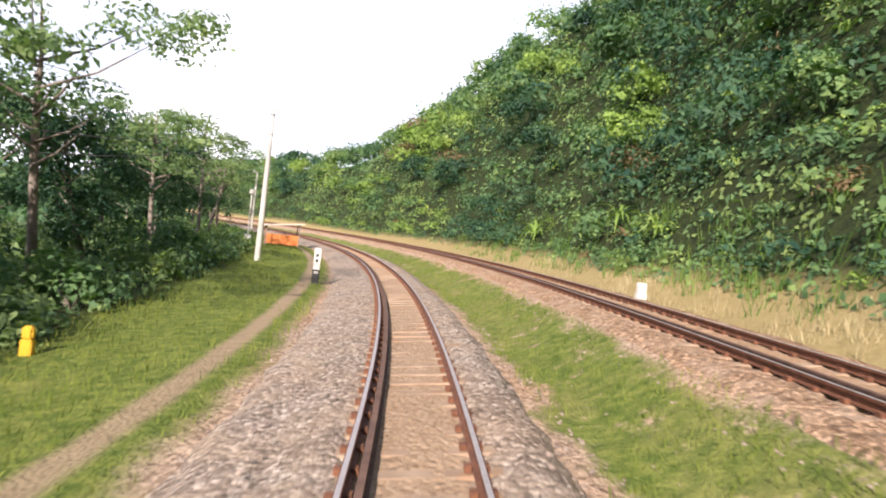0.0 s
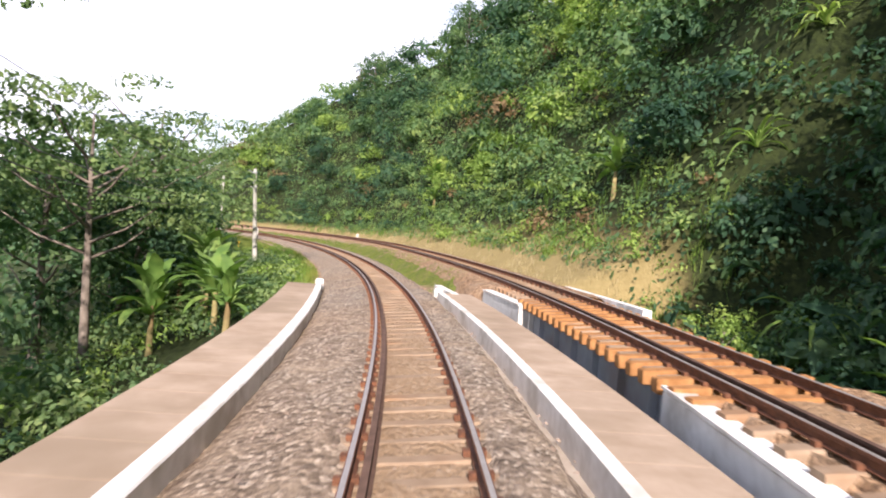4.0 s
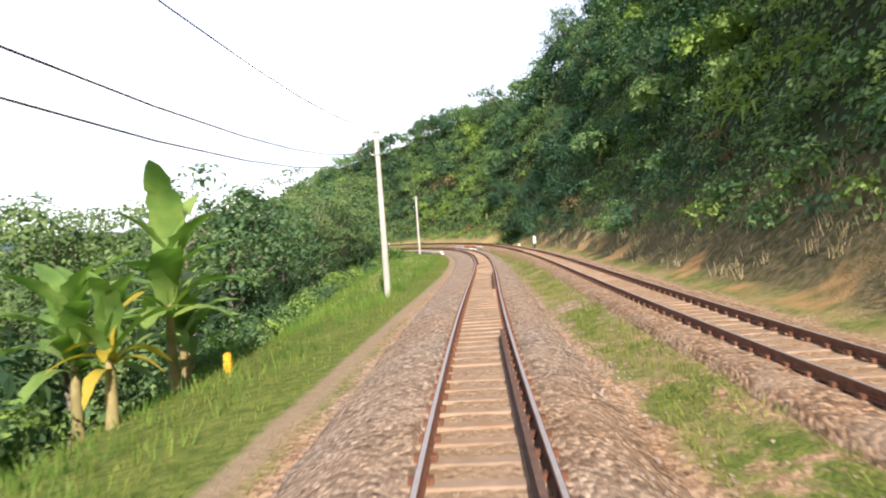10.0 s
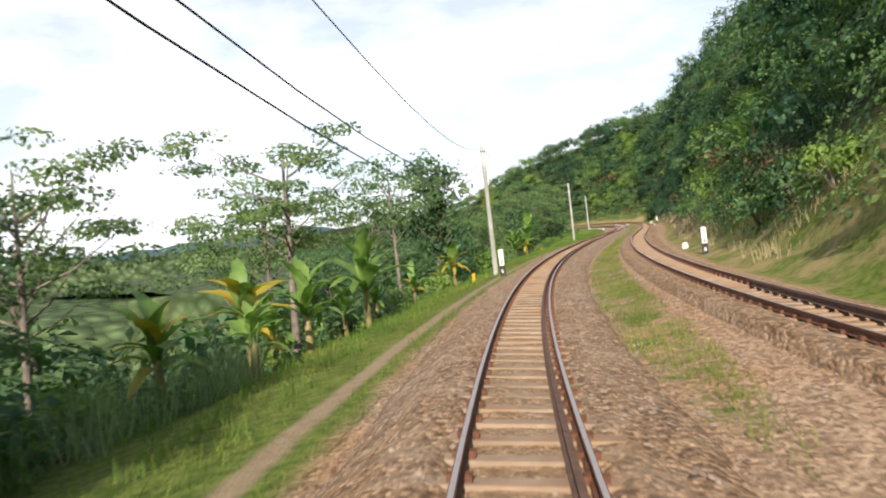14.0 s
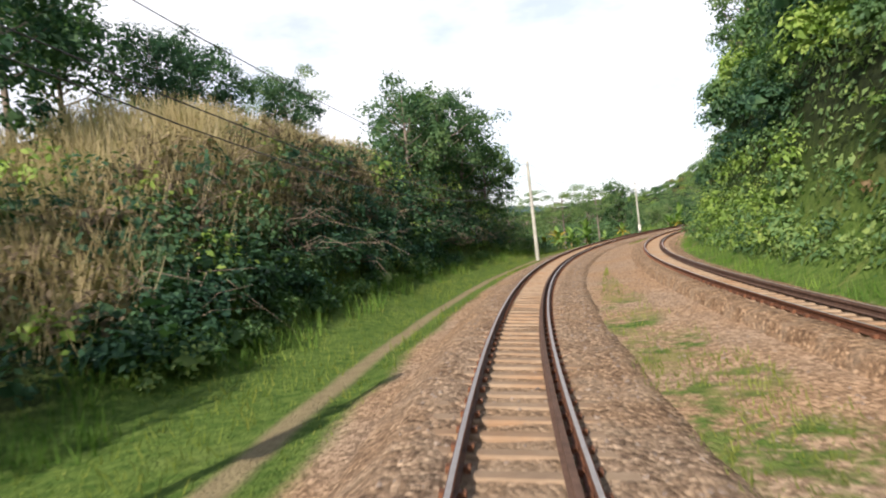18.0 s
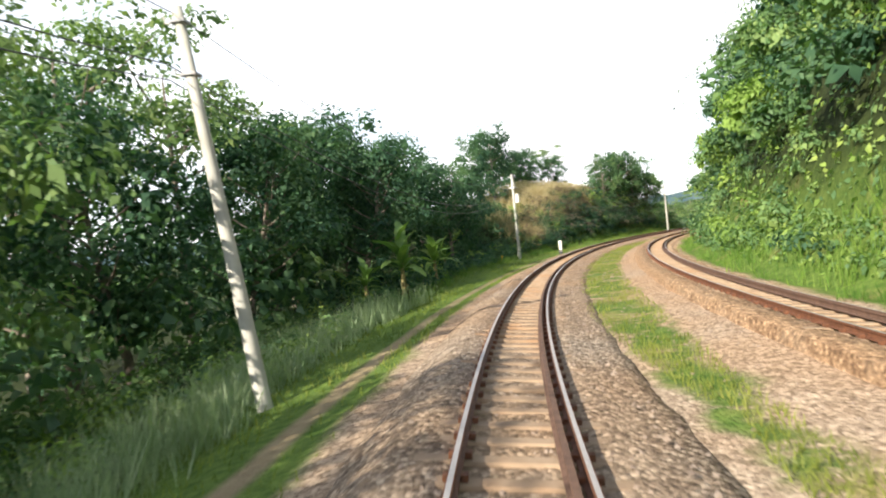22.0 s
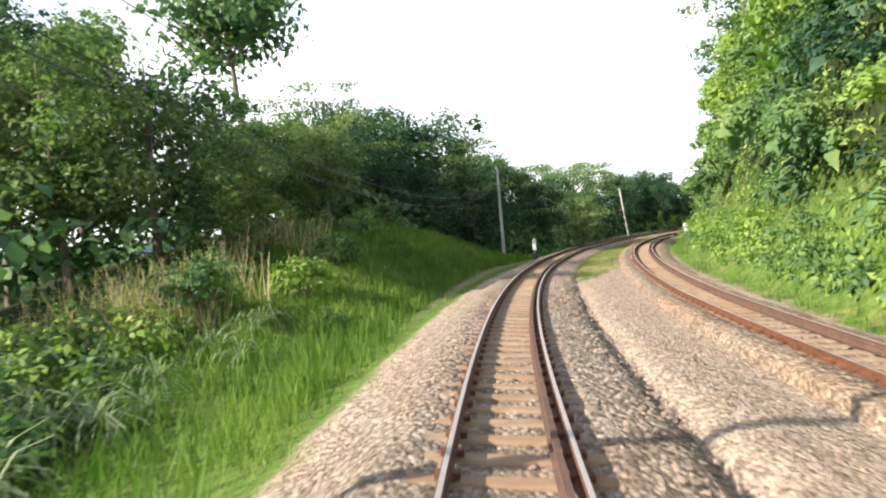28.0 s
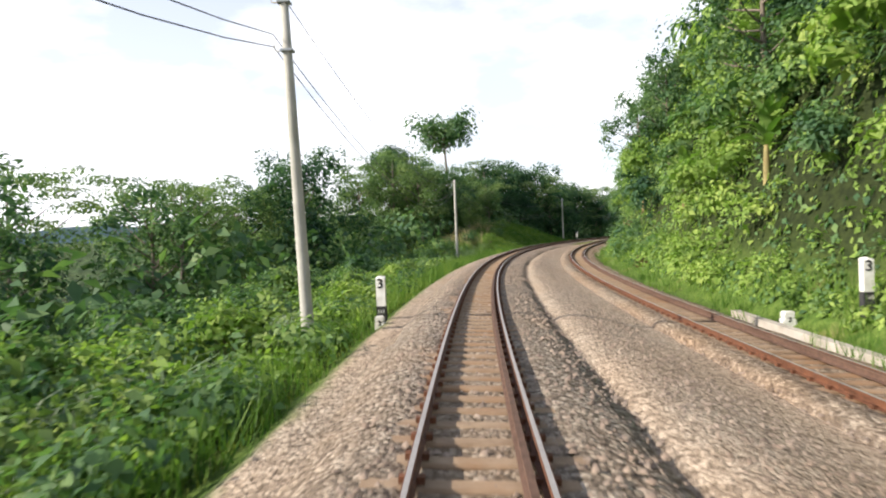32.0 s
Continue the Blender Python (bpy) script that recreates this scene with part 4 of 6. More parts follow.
def tree(kind, seed):
    """A tree of about 10 m: trunk with limbs, and a crown of leaves in clumps."""
    rng = np.random.default_rng(seed)
    top = empty("tree")
    bx, by = rng.normal(0, .35, 2)
    H = 10.0
    base_r = {"broad": .17, "airy": .15, "slim": .13, "round": .2, "dense": .17, "olive": .17, "young": .15, "umbrella": .15, "vine": .2}[kind]
    fork = {"broad": .30, "airy": .48, "slim": .50, "round": .22, "dense": .26, "olive": .26, "young": .12, "umbrella": .8, "vine": .35}[kind]
    trunk = [(0, 0, -.6), (bx * .2, by * .2, 1.5), (bx * .6, by * .6, 3.5), (bx, by, 5.5), (bx * 1.3, by * 1.2, 7.5), (bx * 1.5, by * 1.5, 9.0)]
    V, F = tube(trunk, [base_r * 1.5, base_r, base_r * .85, base_r * .65, base_r * .42, base_r * .15])
    cl, cr = [], []
    m = {"broad": 15, "airy": 13, "slim": 10, "round": 17, "dense": 19, "olive": 19, "young": 17, "umbrella": 13, "vine": 16}[kind]
    for i in range(m):
        h = H * (fork + (0.93 - fork) * (i + rng.uniform(0, .8)) / m)
        t = i * 2.4 + rng.uniform(-.5, .5)
        rel = (h / H - fork) / (1 - fork)
        reach = {"broad": 3.1 * (1 - .55 * rel ** 2), "airy": 3.4 * (.75 + .25 * rel), "slim": 1.7 * (1 - .3 * rel), "round": 3.5 * math.sqrt(max(0.12, 1 - (rel - .25) ** 2 * 1.3)), "dense": 3.0 * (1 - .5 * rel ** 2), "olive": 3.0 * (1 - .5 * rel ** 2), "young": 2.4 * (1 - .6 * rel), "umbrella": 2.1 * (1 - .5 * rel), "vine": 1.8 * (1 - .4 * rel)}[kind] * rng.uniform(.55, 1.1)
        lift = {"broad": .5, "airy": .38, "slim": .7, "round": .25, "dense": .45, "olive": .45, "young": .6, "umbrella": .15, "vine": .5}[kind]
        x0, y0 = bx * h / 6, by * h / 6
        p0 = Vector((x0, y0, h * .82))
        p2 = p0 + Vector((math.cos(t) * reach, math.sin(t) * reach, reach * lift + h * .1))
        p1 = (p0 + p2) / 2 + Vector((0, 0, -reach * .08))
        tv, tf = tube([p0, p1, p2], [base_r * .38, base_r * .24, base_r * .07], 5)
        k = len(V)
        V += tv
        F += [tuple(q + k for q in g) for g in tf]
        subs = 5 if kind in ("airy", "slim") else 3
        for j in range(subs):
            o = rng.normal(0, 1, 3) * (np.array([1.15, 1.15, .12]) if kind in ("airy", "slim") else np.array([.7, .7, .5]))
            cl.append((p2.x + o[0], p2.y + o[1], p2.z + o[2]))
            cr.append(rng.uniform(.5, .95) if kind in ("airy", "slim") else rng.uniform(.75, 1.25))
    if kind in ("broad", "round", "vine", "dense", "olive", "young"):
        for j in range(14):
            t, h = rng.uniform(0, 6.28), rng.uniform(1.2, 5.0)
            q = rng.uniform(.2, 1.5 if kind == "vine" else 2.3)
            cl.append((math.cos(t) * q, math.sin(t) * q, h))
            cr.append(rng.uniform(.6, 1.1))
    link_mesh("trunk", V, F, BARK, top, smooth_shade=True)
    cl, cr = np.array(cl), np.array(cr)
    size = np.full(len(cl), .24 if kind in ("dense", "olive") else .19 if kind in ("airy", "slim") else .30)
    per = np.clip(cr ** 2 * (100 if kind in ("dense", "olive") else 125 if kind in ("airy", "slim") else 40), 10, 150 if kind in ("dense", "olive") else 110 if kind in ("airy", "slim") else 62).astype(int)
    quads = clump_leaves(cl, cr, per, size, rng, low=-.8, squash=.36 if kind in ("airy", "slim") else .85)
    if kind not in ("airy", "slim"):
        quads = np.concatenate([quads, clump_leaves(cl, cr * .5, np.full(len(cl), 18), np.full(len(cl), .42), rng, low=-.8)])
    # dense and olive share one form; leaf tone partly follows shaded and sunlit stretches
    quad_cloud("crown", quads, {"broad": LEAF_TREE, "airy": LEAF_PALE, "slim": LEAF_PALE, "round": LEAF_TREE, "dense": LEAF_DARK, "olive": LEAF_PALE, "young": LEAF_LIME, "umbrella": LEAF_TREE, "vine": LEAF_TREE}[kind], top)
    return top


TREE_TEXT = {"broad": "dark green broadleaf tree with a dense crown on the slope",
             "airy": "tall airy tree with feathery layered foliage and bare trunk",
             "slim": "slim tall tree with sparse tufts of leaves",
             "round": "dense round-crowned dark green tree standing in undergrowth",
             "dense": "leafy dark green tree with a dense fine-leaved crown",
             "olive": "leafy olive-green tree with a dense rounded crown",
             "young": "small bright green young tree at the foot of the hill",
             "umbrella": "very tall tree with a compact crown on a long bare trunk",
             "vine": "tree trunk wrapped in creepers with a ragged crown"}
# kind, s, n, height: by stretches of the line
TREES = [
    # beyond the start, beside the far curve
    ("broad", -152, -9, 9), ("round", -138, -12, 9), ("broad", -128, -7.5, 8), ("airy", -118, -10, 9), ("round", -112, -16, 10), ("broad", -104, -8, 7.5), ("broad", -97, -13, 9), ("airy", -90, -9, 8.5), ("round", -83, -15, 9),
    ("broad", -76, -9.5, 8), ("airy", -70, -12, 8.8), ("broad", -64, -17, 9), ("airy", -57, -10.5, 8), ("broad", -50, -13, 8.5), ("airy", -44, -10, 8), ("broad", -38, -14, 8), ("airy", -33, -10.5, 7.6), ("broad", -28, -16, 9),
    ("airy", -22, -11, 9.5), ("broad", -17, -14, 7.5), ("airy", -10, -12.5, 12), ("broad", -3, -14, 11), ("airy", 5, -13, 12), ("broad", 12, -14.5, 12), ("airy", 18, -12.5, 13.5), ("broad", 25, -15, 12), ("airy", 30, -11.5, 12),
    ("dense", -36, -11, 6), ("dense", -25, -10.5, 6), ("dense", -15, -11, 6.5), ("dense", -5, -11, 7), ("olive", 4, -11, 7), ("dense", 12, -11.5, 7.5), ("dense", 22, -12.5, 9), ("airy", 40, -17, 18), ("broad", 47, -14, 11), ("airy", 56, -17, 16.5), ("airy", 62, -20, 18), ("airy", 68, -17, 15.5), ("round", 66, -14, 7),
    # the valley
    ("broad", 74, -15, 7.4), ("airy", 80, -17, 8.6), ("broad", 86, -16, 7.4), ("slim", 90, -19, 9.4), ("airy", 95, -17, 7.8), ("broad", 101, -15, 5.9), ("round", 107, -18, 7), ("airy", 82, -25, 10.9), ("broad", 96, -25, 10.1), ("round", 112, -14, 4.7),
    ("broad", 118, -20, 9.5), ("round", 133, -19, 8), ("airy", 124, -15.5, 9.5), ("olive", 129, -14.5, 8.5), ("broad", 138, -15, 7.5), ("airy", 115, -16, 9.5), ("olive", 121, -22, 10), ("broad", 142, -20, 8.5), ("airy", 135, -24, 10), 
    ("vine", 161, -10.6, 11.5), ("slim", 165, -12.5, 12.5), ("airy", 158, -19, 14), ("slim", 171, -22, 15), ("round", 168, -13, 5.5), ("broad", 176, -13, 5.5),
    ("airy", 189, -9.2, 9.5), ("slim", 186, -11.5, 8.5), ("airy", 197, -13.5, 9), ("round", 203, -11, 6), ("airy", 193, -16, 9),
    # on and behind the mound
    ("round", 211, -11, 8.5), ("broad", 216, -9, 8.5), ("round", 221, -9.2, 8.5), ("round", 227, -9.2, 8.2), ("broad", 233, -9.2, 7.5), ("airy", 229, -20, 8), ("dense", 236, -15, 5.5), ("dense", 241, -17, 6.5), ("dense", 246, -16, 6), ("broad", 251, -18, 7), ("dense", 216, -10.5, 7), ("dense", 222.5, -10.8, 7), ("dense", 229, -11, 6), ("broad", 252, -19.5, 9), ("dense", 258, -15, 10), ("round", 263, -18, 8), ("dense", 268, -15, 7),
    ("dense", 272, -17.8, 9), ("dense", 277, -12.8, 9), ("dense", 281, -16.3, 12.3), ("dense", 286, -13.3, 9.8), ("dense", 291, -15.8, 12.3), ("dense", 296, -12.8, 9.8), ("dense", 300, -16.8, 12.3), 
    ("dense", 284, -18.5, 13), ("dense", 294, -19, 13.5), ("airy", 305, -19, 16), ("dense", 308, -14, 10.5), ("airy", 313, -19.2, 16), ("dense", 316, -14, 10.5), ("airy", 322, -20, 16), ("olive", 327, -11.5, 9.97), ("airy", 331, -19, 16), ("broad", 335, -17, 11.4), ("round", 329, -21, 11.4), ("dense", 313, -21, 14),
    ("dense", 339, -15, 12.2), ("airy", 343, -18, 15), ("dense", 347, -15.5, 13.5), ("dense", 351, -18.5, 15.5), ("dense", 355, -15, 13.2), ("airy", 359, -17.5, 16.5), ("dense", 363, -12.5, 10), ("airy", 367, -15, 14.5), ("dense", 372, -13.5, 10), 
    ("dense", 375, -15, 7.6), ("dense", 379, -15, 7.6), ("dense", 383, -15, 7.6), ("dense", 387, -15, 7.6), ("olive", 391, -16, 7), ("round", 397, -16.5, 8.62), ("broad", 402, -17, 10.3), ("olive", 408, -16.5, 10.3), ("olive", 413, -18, 6), ("airy", 407, -21, 13), ("olive", 396, -11, 5.98), ("olive", 405, -11, 5.75), ("airy", 381, -15.5, 12.5), ("umbrella", 384.5, -22, 21), ("olive", 404, -23, 14), ("olive", 410, -24, 11.5), ("olive", 420, -22, 8), ("dense", 398, -24, 13.5), ("dense", 378, -19.5, 11), ("dense", 365, -19, 17.5), ("dense", 370, -19.5, 17.5), ("dense", 375, -19.5, 14), ("dense", 383, -20, 9), ("olive", 388, -19.5, 9), ("olive", 393.5, -20, 9), ("round", 417, -18, 5.5),
    ("broad", 425, -20, 5.5), ("olive", 430.5, -24, 12), ("dense", 437, -19, 13), ("airy", 452, -21, 11), ("broad", 460, -18, 9), ("round", 471, -21, 10), ("airy", 466, -30, 14), ("broad", 480, -20, 9), ("round", 488, -16, 8), ("airy", 446, -26, 13), ("airy", 456, -30, 14), ("olive", 440, -24, 11.5), ("olive", 449, -22, 9), ("broad", 462, -26, 10), ("olive", 470, -28, 11),
    # on the hill
    ("broad", 57, 16, 7), ("dense", 49, 13.5, 10), ("dense", 44, 15.5, 10), ("young", 40, 10.4, 3.6), ("young", 206, 10, 4), ("broad", 54, 16.5, 9),
    ("round", -60, 26, 9), ("broad", -30, 25, 10), ("round", 4, 25, 10), ("broad", 38, 25, 10), ("round", 58, 20, 9), ("round", 80, 22, 10), ("broad", 104, 20, 10), ("round", 128, 21, 10), ("broad", 150, 19, 10), ("round", 174, 18, 9), ("broad", 92, 16, 7), ("round", 140, 15.5, 7),
    ("broad", 200, 15, 9), ("round", 220, 13.5, 8), ("broad", 243, 13.5, 7), ("round", 268, 13.5, 7), ("broad", 296, 14, 7), ("round", 326, 14.2, 7), ("broad", 352, 13.2, 7.8), ("round", 378, 13, 8), ("broad", 404, 12.5, 8), ("round", 424, 11.8, 8), ("broad", 444, 12, 8), ("round", 464, 12.3, 8), ("broad", 480, 12.3, 8)]
rt = np.random.default_rng(21)
TREES += [(("airy", "slim", "broad", "airy")[i % 4], 66 + 4.6 * i + float(rt.uniform(-1.5, 1.5)), -float(rt.uniform(13.5, 21)), float(rt.uniform(8.5, 11.5))) for i in range(11)]
stock = {k: [tree(k, 3 * i + j) for j in range(min(2, sum(t[0] == k for t in TREES)))] for i, k in enumerate(TREE_TEXT)}
used = {}
first = {k: 0 for k in TREE_TEXT}
for kind, s, n, h in TREES:
    j = first[kind] if first[kind] < 2 else int(rt.integers(0, 2))
    first[kind] += 1
    m = at(s, n, float(ground(s, n)) - .1, float(rt.uniform(0, 360))) @ Matrix.Diagonal((h / 10 * rt.uniform(.9, 1.15), h / 10 * rt.uniform(.9, 1.15), h / 10, 1))
    if (kind, j) not in used:
        used[kind, j] = stock[kind][j]
        stock[kind][j].matrix_world = m
        ob = stock[kind][j]
        # the parts' shapes stay as built; later copies take the same meshes
    else:
        ob = copy_thing(stock[kind][j], m @ Matrix.Diagonal((*[1 / q for q in stock[kind][j].scale], 1)))
    tagged(ob, TREE_TEXT[kind], "tree", "trees along the line")


# ---- banana plants ----
def banana_leaf(seed, mat, length=2.0):
    """A long leaf folded along its rib, its edges torn into strips."""
    rng = np.random.default_rng(seed)
    k = 16
    V, F = [], []
    bend = rng.uniform(.6, .95)
    for i in range(k + 1):
        t = i / k
        x, z = length * t * .88, length * (.62 * t - bend * t * t)
        w = length * .115 * math.sin(math.pi * min(1, t * .94 + .06)) ** .55
        if i == 0:
            w = .025
        for e in (-1, 1):
            j = rng.uniform(.74, 1.08) if i < k else .1
            V.append((x + w * .25 * rng.uniform(-.3, 1.0), e * w * j, z + w * rng.uniform(.18, .36)))
        V.append((x, 0, z))
    for i in range(k):
        a = 3 * i
        F.append((a, a + 2, a + 5, a + 3))
        F.append((a + 2, a + 1, a + 4, a + 5))
    me = bpy.data.meshes.new("leaf")
    me.from_pydata(V, [], F)
    me.polygons.foreach_set("use_smooth", [True] * len(F))
    me.materials.append(mat)
    return me


LEAVES = [banana_leaf(i, LEAF_BANANA, 2.0 + .15 * i) for i in range(4)]
YELLOWED = [banana_leaf(9 + i, LEAF_BANANA_DRY, 1.9) for i in range(2)]


def banana(s, n, h, seed, yellow=False):
    rng = np.random.default_rng(seed)
    top = empty("banana_plant", at(s, n, float(ground(s, n)) - .05, float(rng.uniform(0, 360))))
    tagged(top, "banana plant with yellowing leaves on the verge" if yellow else "green banana plant with long arching leaves", "banana plant", "banana plants along the line")
    V, F = tube([(0, 0, -.3), (.03, 0, h * .25), (.05, .02, h * .48)], [.15, .12, .075], 8)
    link_mesh("stem", V, F, STEM, top, smooth_shade=True)
    m = int(rng.integers(13, 18))
    for i in range(m):
        t = i / (m - 1)
        src = YELLOWED[i % 2] if yellow and rng.uniform() < .45 * (.5 + t) else LEAVES[int(rng.integers(0, 4))]
        ob = new("leaf", src)
        ob.parent = top
        up = -68 + 74 * t ** 1.3 + rng.uniform(-10, 10)
        k = h / 3.5 * rng.uniform(.85, 1.15) * (1 - .25 * t)
        ob.matrix_basis = pose(.05, .02, h * (.47 - .10 * t), rng.uniform(-14, 14), up, 137.5 * i + rng.uniform(-18, 18)) @ Matrix.Diagonal((k, k * rng.uniform(.95, 1.25), k, 1))
    return top


BANANAS = [(135, -7.8, 5.2, 0), (137.2, -9.0, 4.4, 0), (133, -8.4, 4.0, 0), (138.6, -7.4, 3.2, 1), (131, -9.2, 3.6, 0), (185.5, -7.4, 4.2, 0), (164, -9.5, 2.6, 1), (171.6, -6.5, 2.9, 1), (170.5, -9.6, 2.8, 1), (194.5, -8.2, 3.8, 1), (191.5, -7.6, 3.4, 0), (198.5, -8.6, 3.2, 1), (183, -9.4, 2.8, 0), (180, -8.8, 2.6, 0), (188.5, -10.5, 3.2, 0), (196.5, -7.2, 2.4, 0),
           (301.5, -8.2, 4.0, 0), (295.5, -8.0, 3.2, 0), (298.5, -9.0, 2.6, 0), (288, -9.6, 2.8, 0), (303.5, -9.6, 2.6, 0),
           (31, -6.4, 3.8, 0), (28, -7.2, 3.6, 0), (24, -7.8, 4.4, 0), (33.5, -5.6, 3.0, 0), (20, -9.5, 5.5, 0), (14, -9.0, 5.0, 0), (30, -9, 4.4, 0),
           (-14, 14.5, 4.0, 0), (-10, 13, 3.2, 0), (26, 12.6, 3.6, 0), (46.5, 11.0, 3.6, 0), (49, 12.0, 3.6, 0), (44, 13.5, 3.4, 0), (80, 13.8, 3.6, 0), (157, 12.6, 3.8, 0), (161, 13.4, 3.6, 0), (165, 12.0, 3.2, 0),
           (296, 12.2, 3.0, 0), (350, 11.2, 3.4, 0), (354, 11.0, 3.2, 0), (346, 10.8, 2.8, 0), (358, 11.4, 3.0, 0), (342, 11.4, 2.6, 0), (348, 12.4, 3.2, 0), (361, 10.9, 2.6, 0), (467, 11.2, 3.2, 0), (461, 11.6, 3.0, 0), (396, 11.2, 3.2, 0), (400, 10.8, 3.4, 0), (441, 10.4, 3.4, 0), (456, 10.6, 3.6, 0)]
for i, (s, n, h, y) in enumerate(BANANAS):
    banana(s, n, h, 50 + i, bool(y))


# ---- shrubs, reeds and grass on the left ----
def blades(p, h, w, rng, lean=.5):
    k = len(p)
    t = rng.uniform(0, 6.283, k)
    side = np.stack([np.cos(t), np.sin(t), 0 * t], -1) * (w * .5)[:, None]
    a = rng.uniform(0, 6.283, k)
    tip = p + np.stack([np.cos(a) * lean * h * rng.uniform(0, 1.3, k), np.sin(a) * lean * h * rng.uniform(0, 1.3, k), h], -1)
    return np.stack([p - side, p + side, tip + side * .25, tip - side * .25], 1)


def left_shrubs():
    rng = np.random.default_rng(31)
    # from, to, count, depth of the belt, radius, rise
    for a, b, k, deep, r0, up in [(-110, -40, 300, 9, 1.0, .3), (-40, -5, 230, 10, 1.0, .3), (-5, 34, 330, 11, .9, .3), (35, 53, 150, 9, 1.0, .6), (52, 72, 90, 9, 1.0, .3), (72, 125, 330, 13, 1.0, .4), (125, 205, 480, 15, .9, .35),
                                  (205, 226, 220, 7, 1.25, .6), (222, 240, 150, 3.2, 1.5, .7), (236, 262, 170, 2.6, 1.1, .5), (258, 302, 300, 9, .95, .4), (302, 340, 260, 9, .85, .35), (340, 380, 80, 8, .7, .3), (378, 412, 120, 7, .9, .3), (380, 412, 90, -4.2, .42, .3), (414, 432, 110, 9, .9, .4), (432, 458, 280, 10, 1.0, .5), (456, 492, 430, 9, .9, .5), (456, 492, 190, 1.8, .62, .45), (0, 34, 120, 1.6, .55, .3), (138, 152, 90, 4, 1.35, .9), (100, 131, 120, 3.5, .9, .5)]:
        s = rng.uniform(a, b, k)
        d = deep * rng.uniform(0, 1, k) ** (1.3 if deep > 0 else .8)
        n = -verge(s) - (.35 if deep > 0 else -.2) - d
        r = np.clip(r0 * rng.uniform(.35, 1.0, k) ** 1.4 * 1.7 * (.6 + .06 * d), .25, 2.0)
        z = ground(s, n) + r * up
        size = .14 + .07 * r
        per = np.clip(r * r * 3.6 / size ** 2, 22, 130).astype(int)
        # 220 to 302 m: dark leaves, partly standing for the shade there
        base = LEAF_DARK if 220 <= a < 302 else LEAF_PALE if a < 60 or a == 205 else LEAF_HILL
        kind = rng.choice(3, k, p=[.50, .28, .22] if a > 400 or 60 < a < 200 else [.7, .12, .18])
        for j, mat in enumerate((LEAF_LIME if 0 < deep < 2 else base, LEAF_LIME, LEAF_TREE)):
            o = kind == j
            if o.any():
                Q = clump_leaves(place(s, n, z)[o], r[o], per[o], size[o], rng)
                Q = np.concatenate([Q, clump_leaves(place(s, n, z)[o], r[o] * .6, np.full(int(o.sum()), 14), r[o] * .38, rng)])
                tagged(quad_cloud("verge_shrubs", Q, mat), "tangled green shrubs at the edge of the verge", "shrubs", kind="stuff")


left_shrubs()


BUSH_MATS = {"lime": (LEAF_LIME, "bright yellow-green leafy bush beside the verge"), "green": (LEAF_HILL, "leafy green bush on the slope below the verge"), "deep": (LEAF_TREE, "deep green bush on the slope below the verge")}


def bush(s, n, r, kind, seed, size=.17):
    """A bush of several leafy domes on short stems."""
    rng = np.random.default_rng(seed)
    mat, words = BUSH_MATS[kind]
    top = empty("bush", at(s, n, float(ground(s, n)) - .05))
    tagged(top, words, "bush", "bushes beside the verge")
    V, F = [], []
    c = rng.normal(0, 1, (9, 3))
    c /= np.linalg.norm(c, axis=1, keepdims=True)
    c = c * r * .62
    c[:, 2] = np.abs(c[:, 2]) * .9 + r * .42
    for p in c:
        tv, tf = tube([(0, 0, -.2), tuple(p * np.array([.5, .5, .6])), tuple(p)], [.035 * r, .025 * r, .01 * r], 5)
        k = len(V)
        V += tv
        F += [tuple(q + k for q in g) for g in tf]
    link_mesh("woody_base", V, F, BARK, top)
    cr = r * rng.uniform(.38, .58, 9)
    Q = clump_leaves(c, cr, np.clip(cr ** 2 * 5 / size ** 2, 40, 240).astype(int), np.full(9, size), rng, low=-.8)
    Q = np.concatenate([Q, clump_leaves(c, cr * .5, np.full(9, 10), cr * .7, rng, low=-.8)])
    quad_cloud("foliage", Q, mat, top)


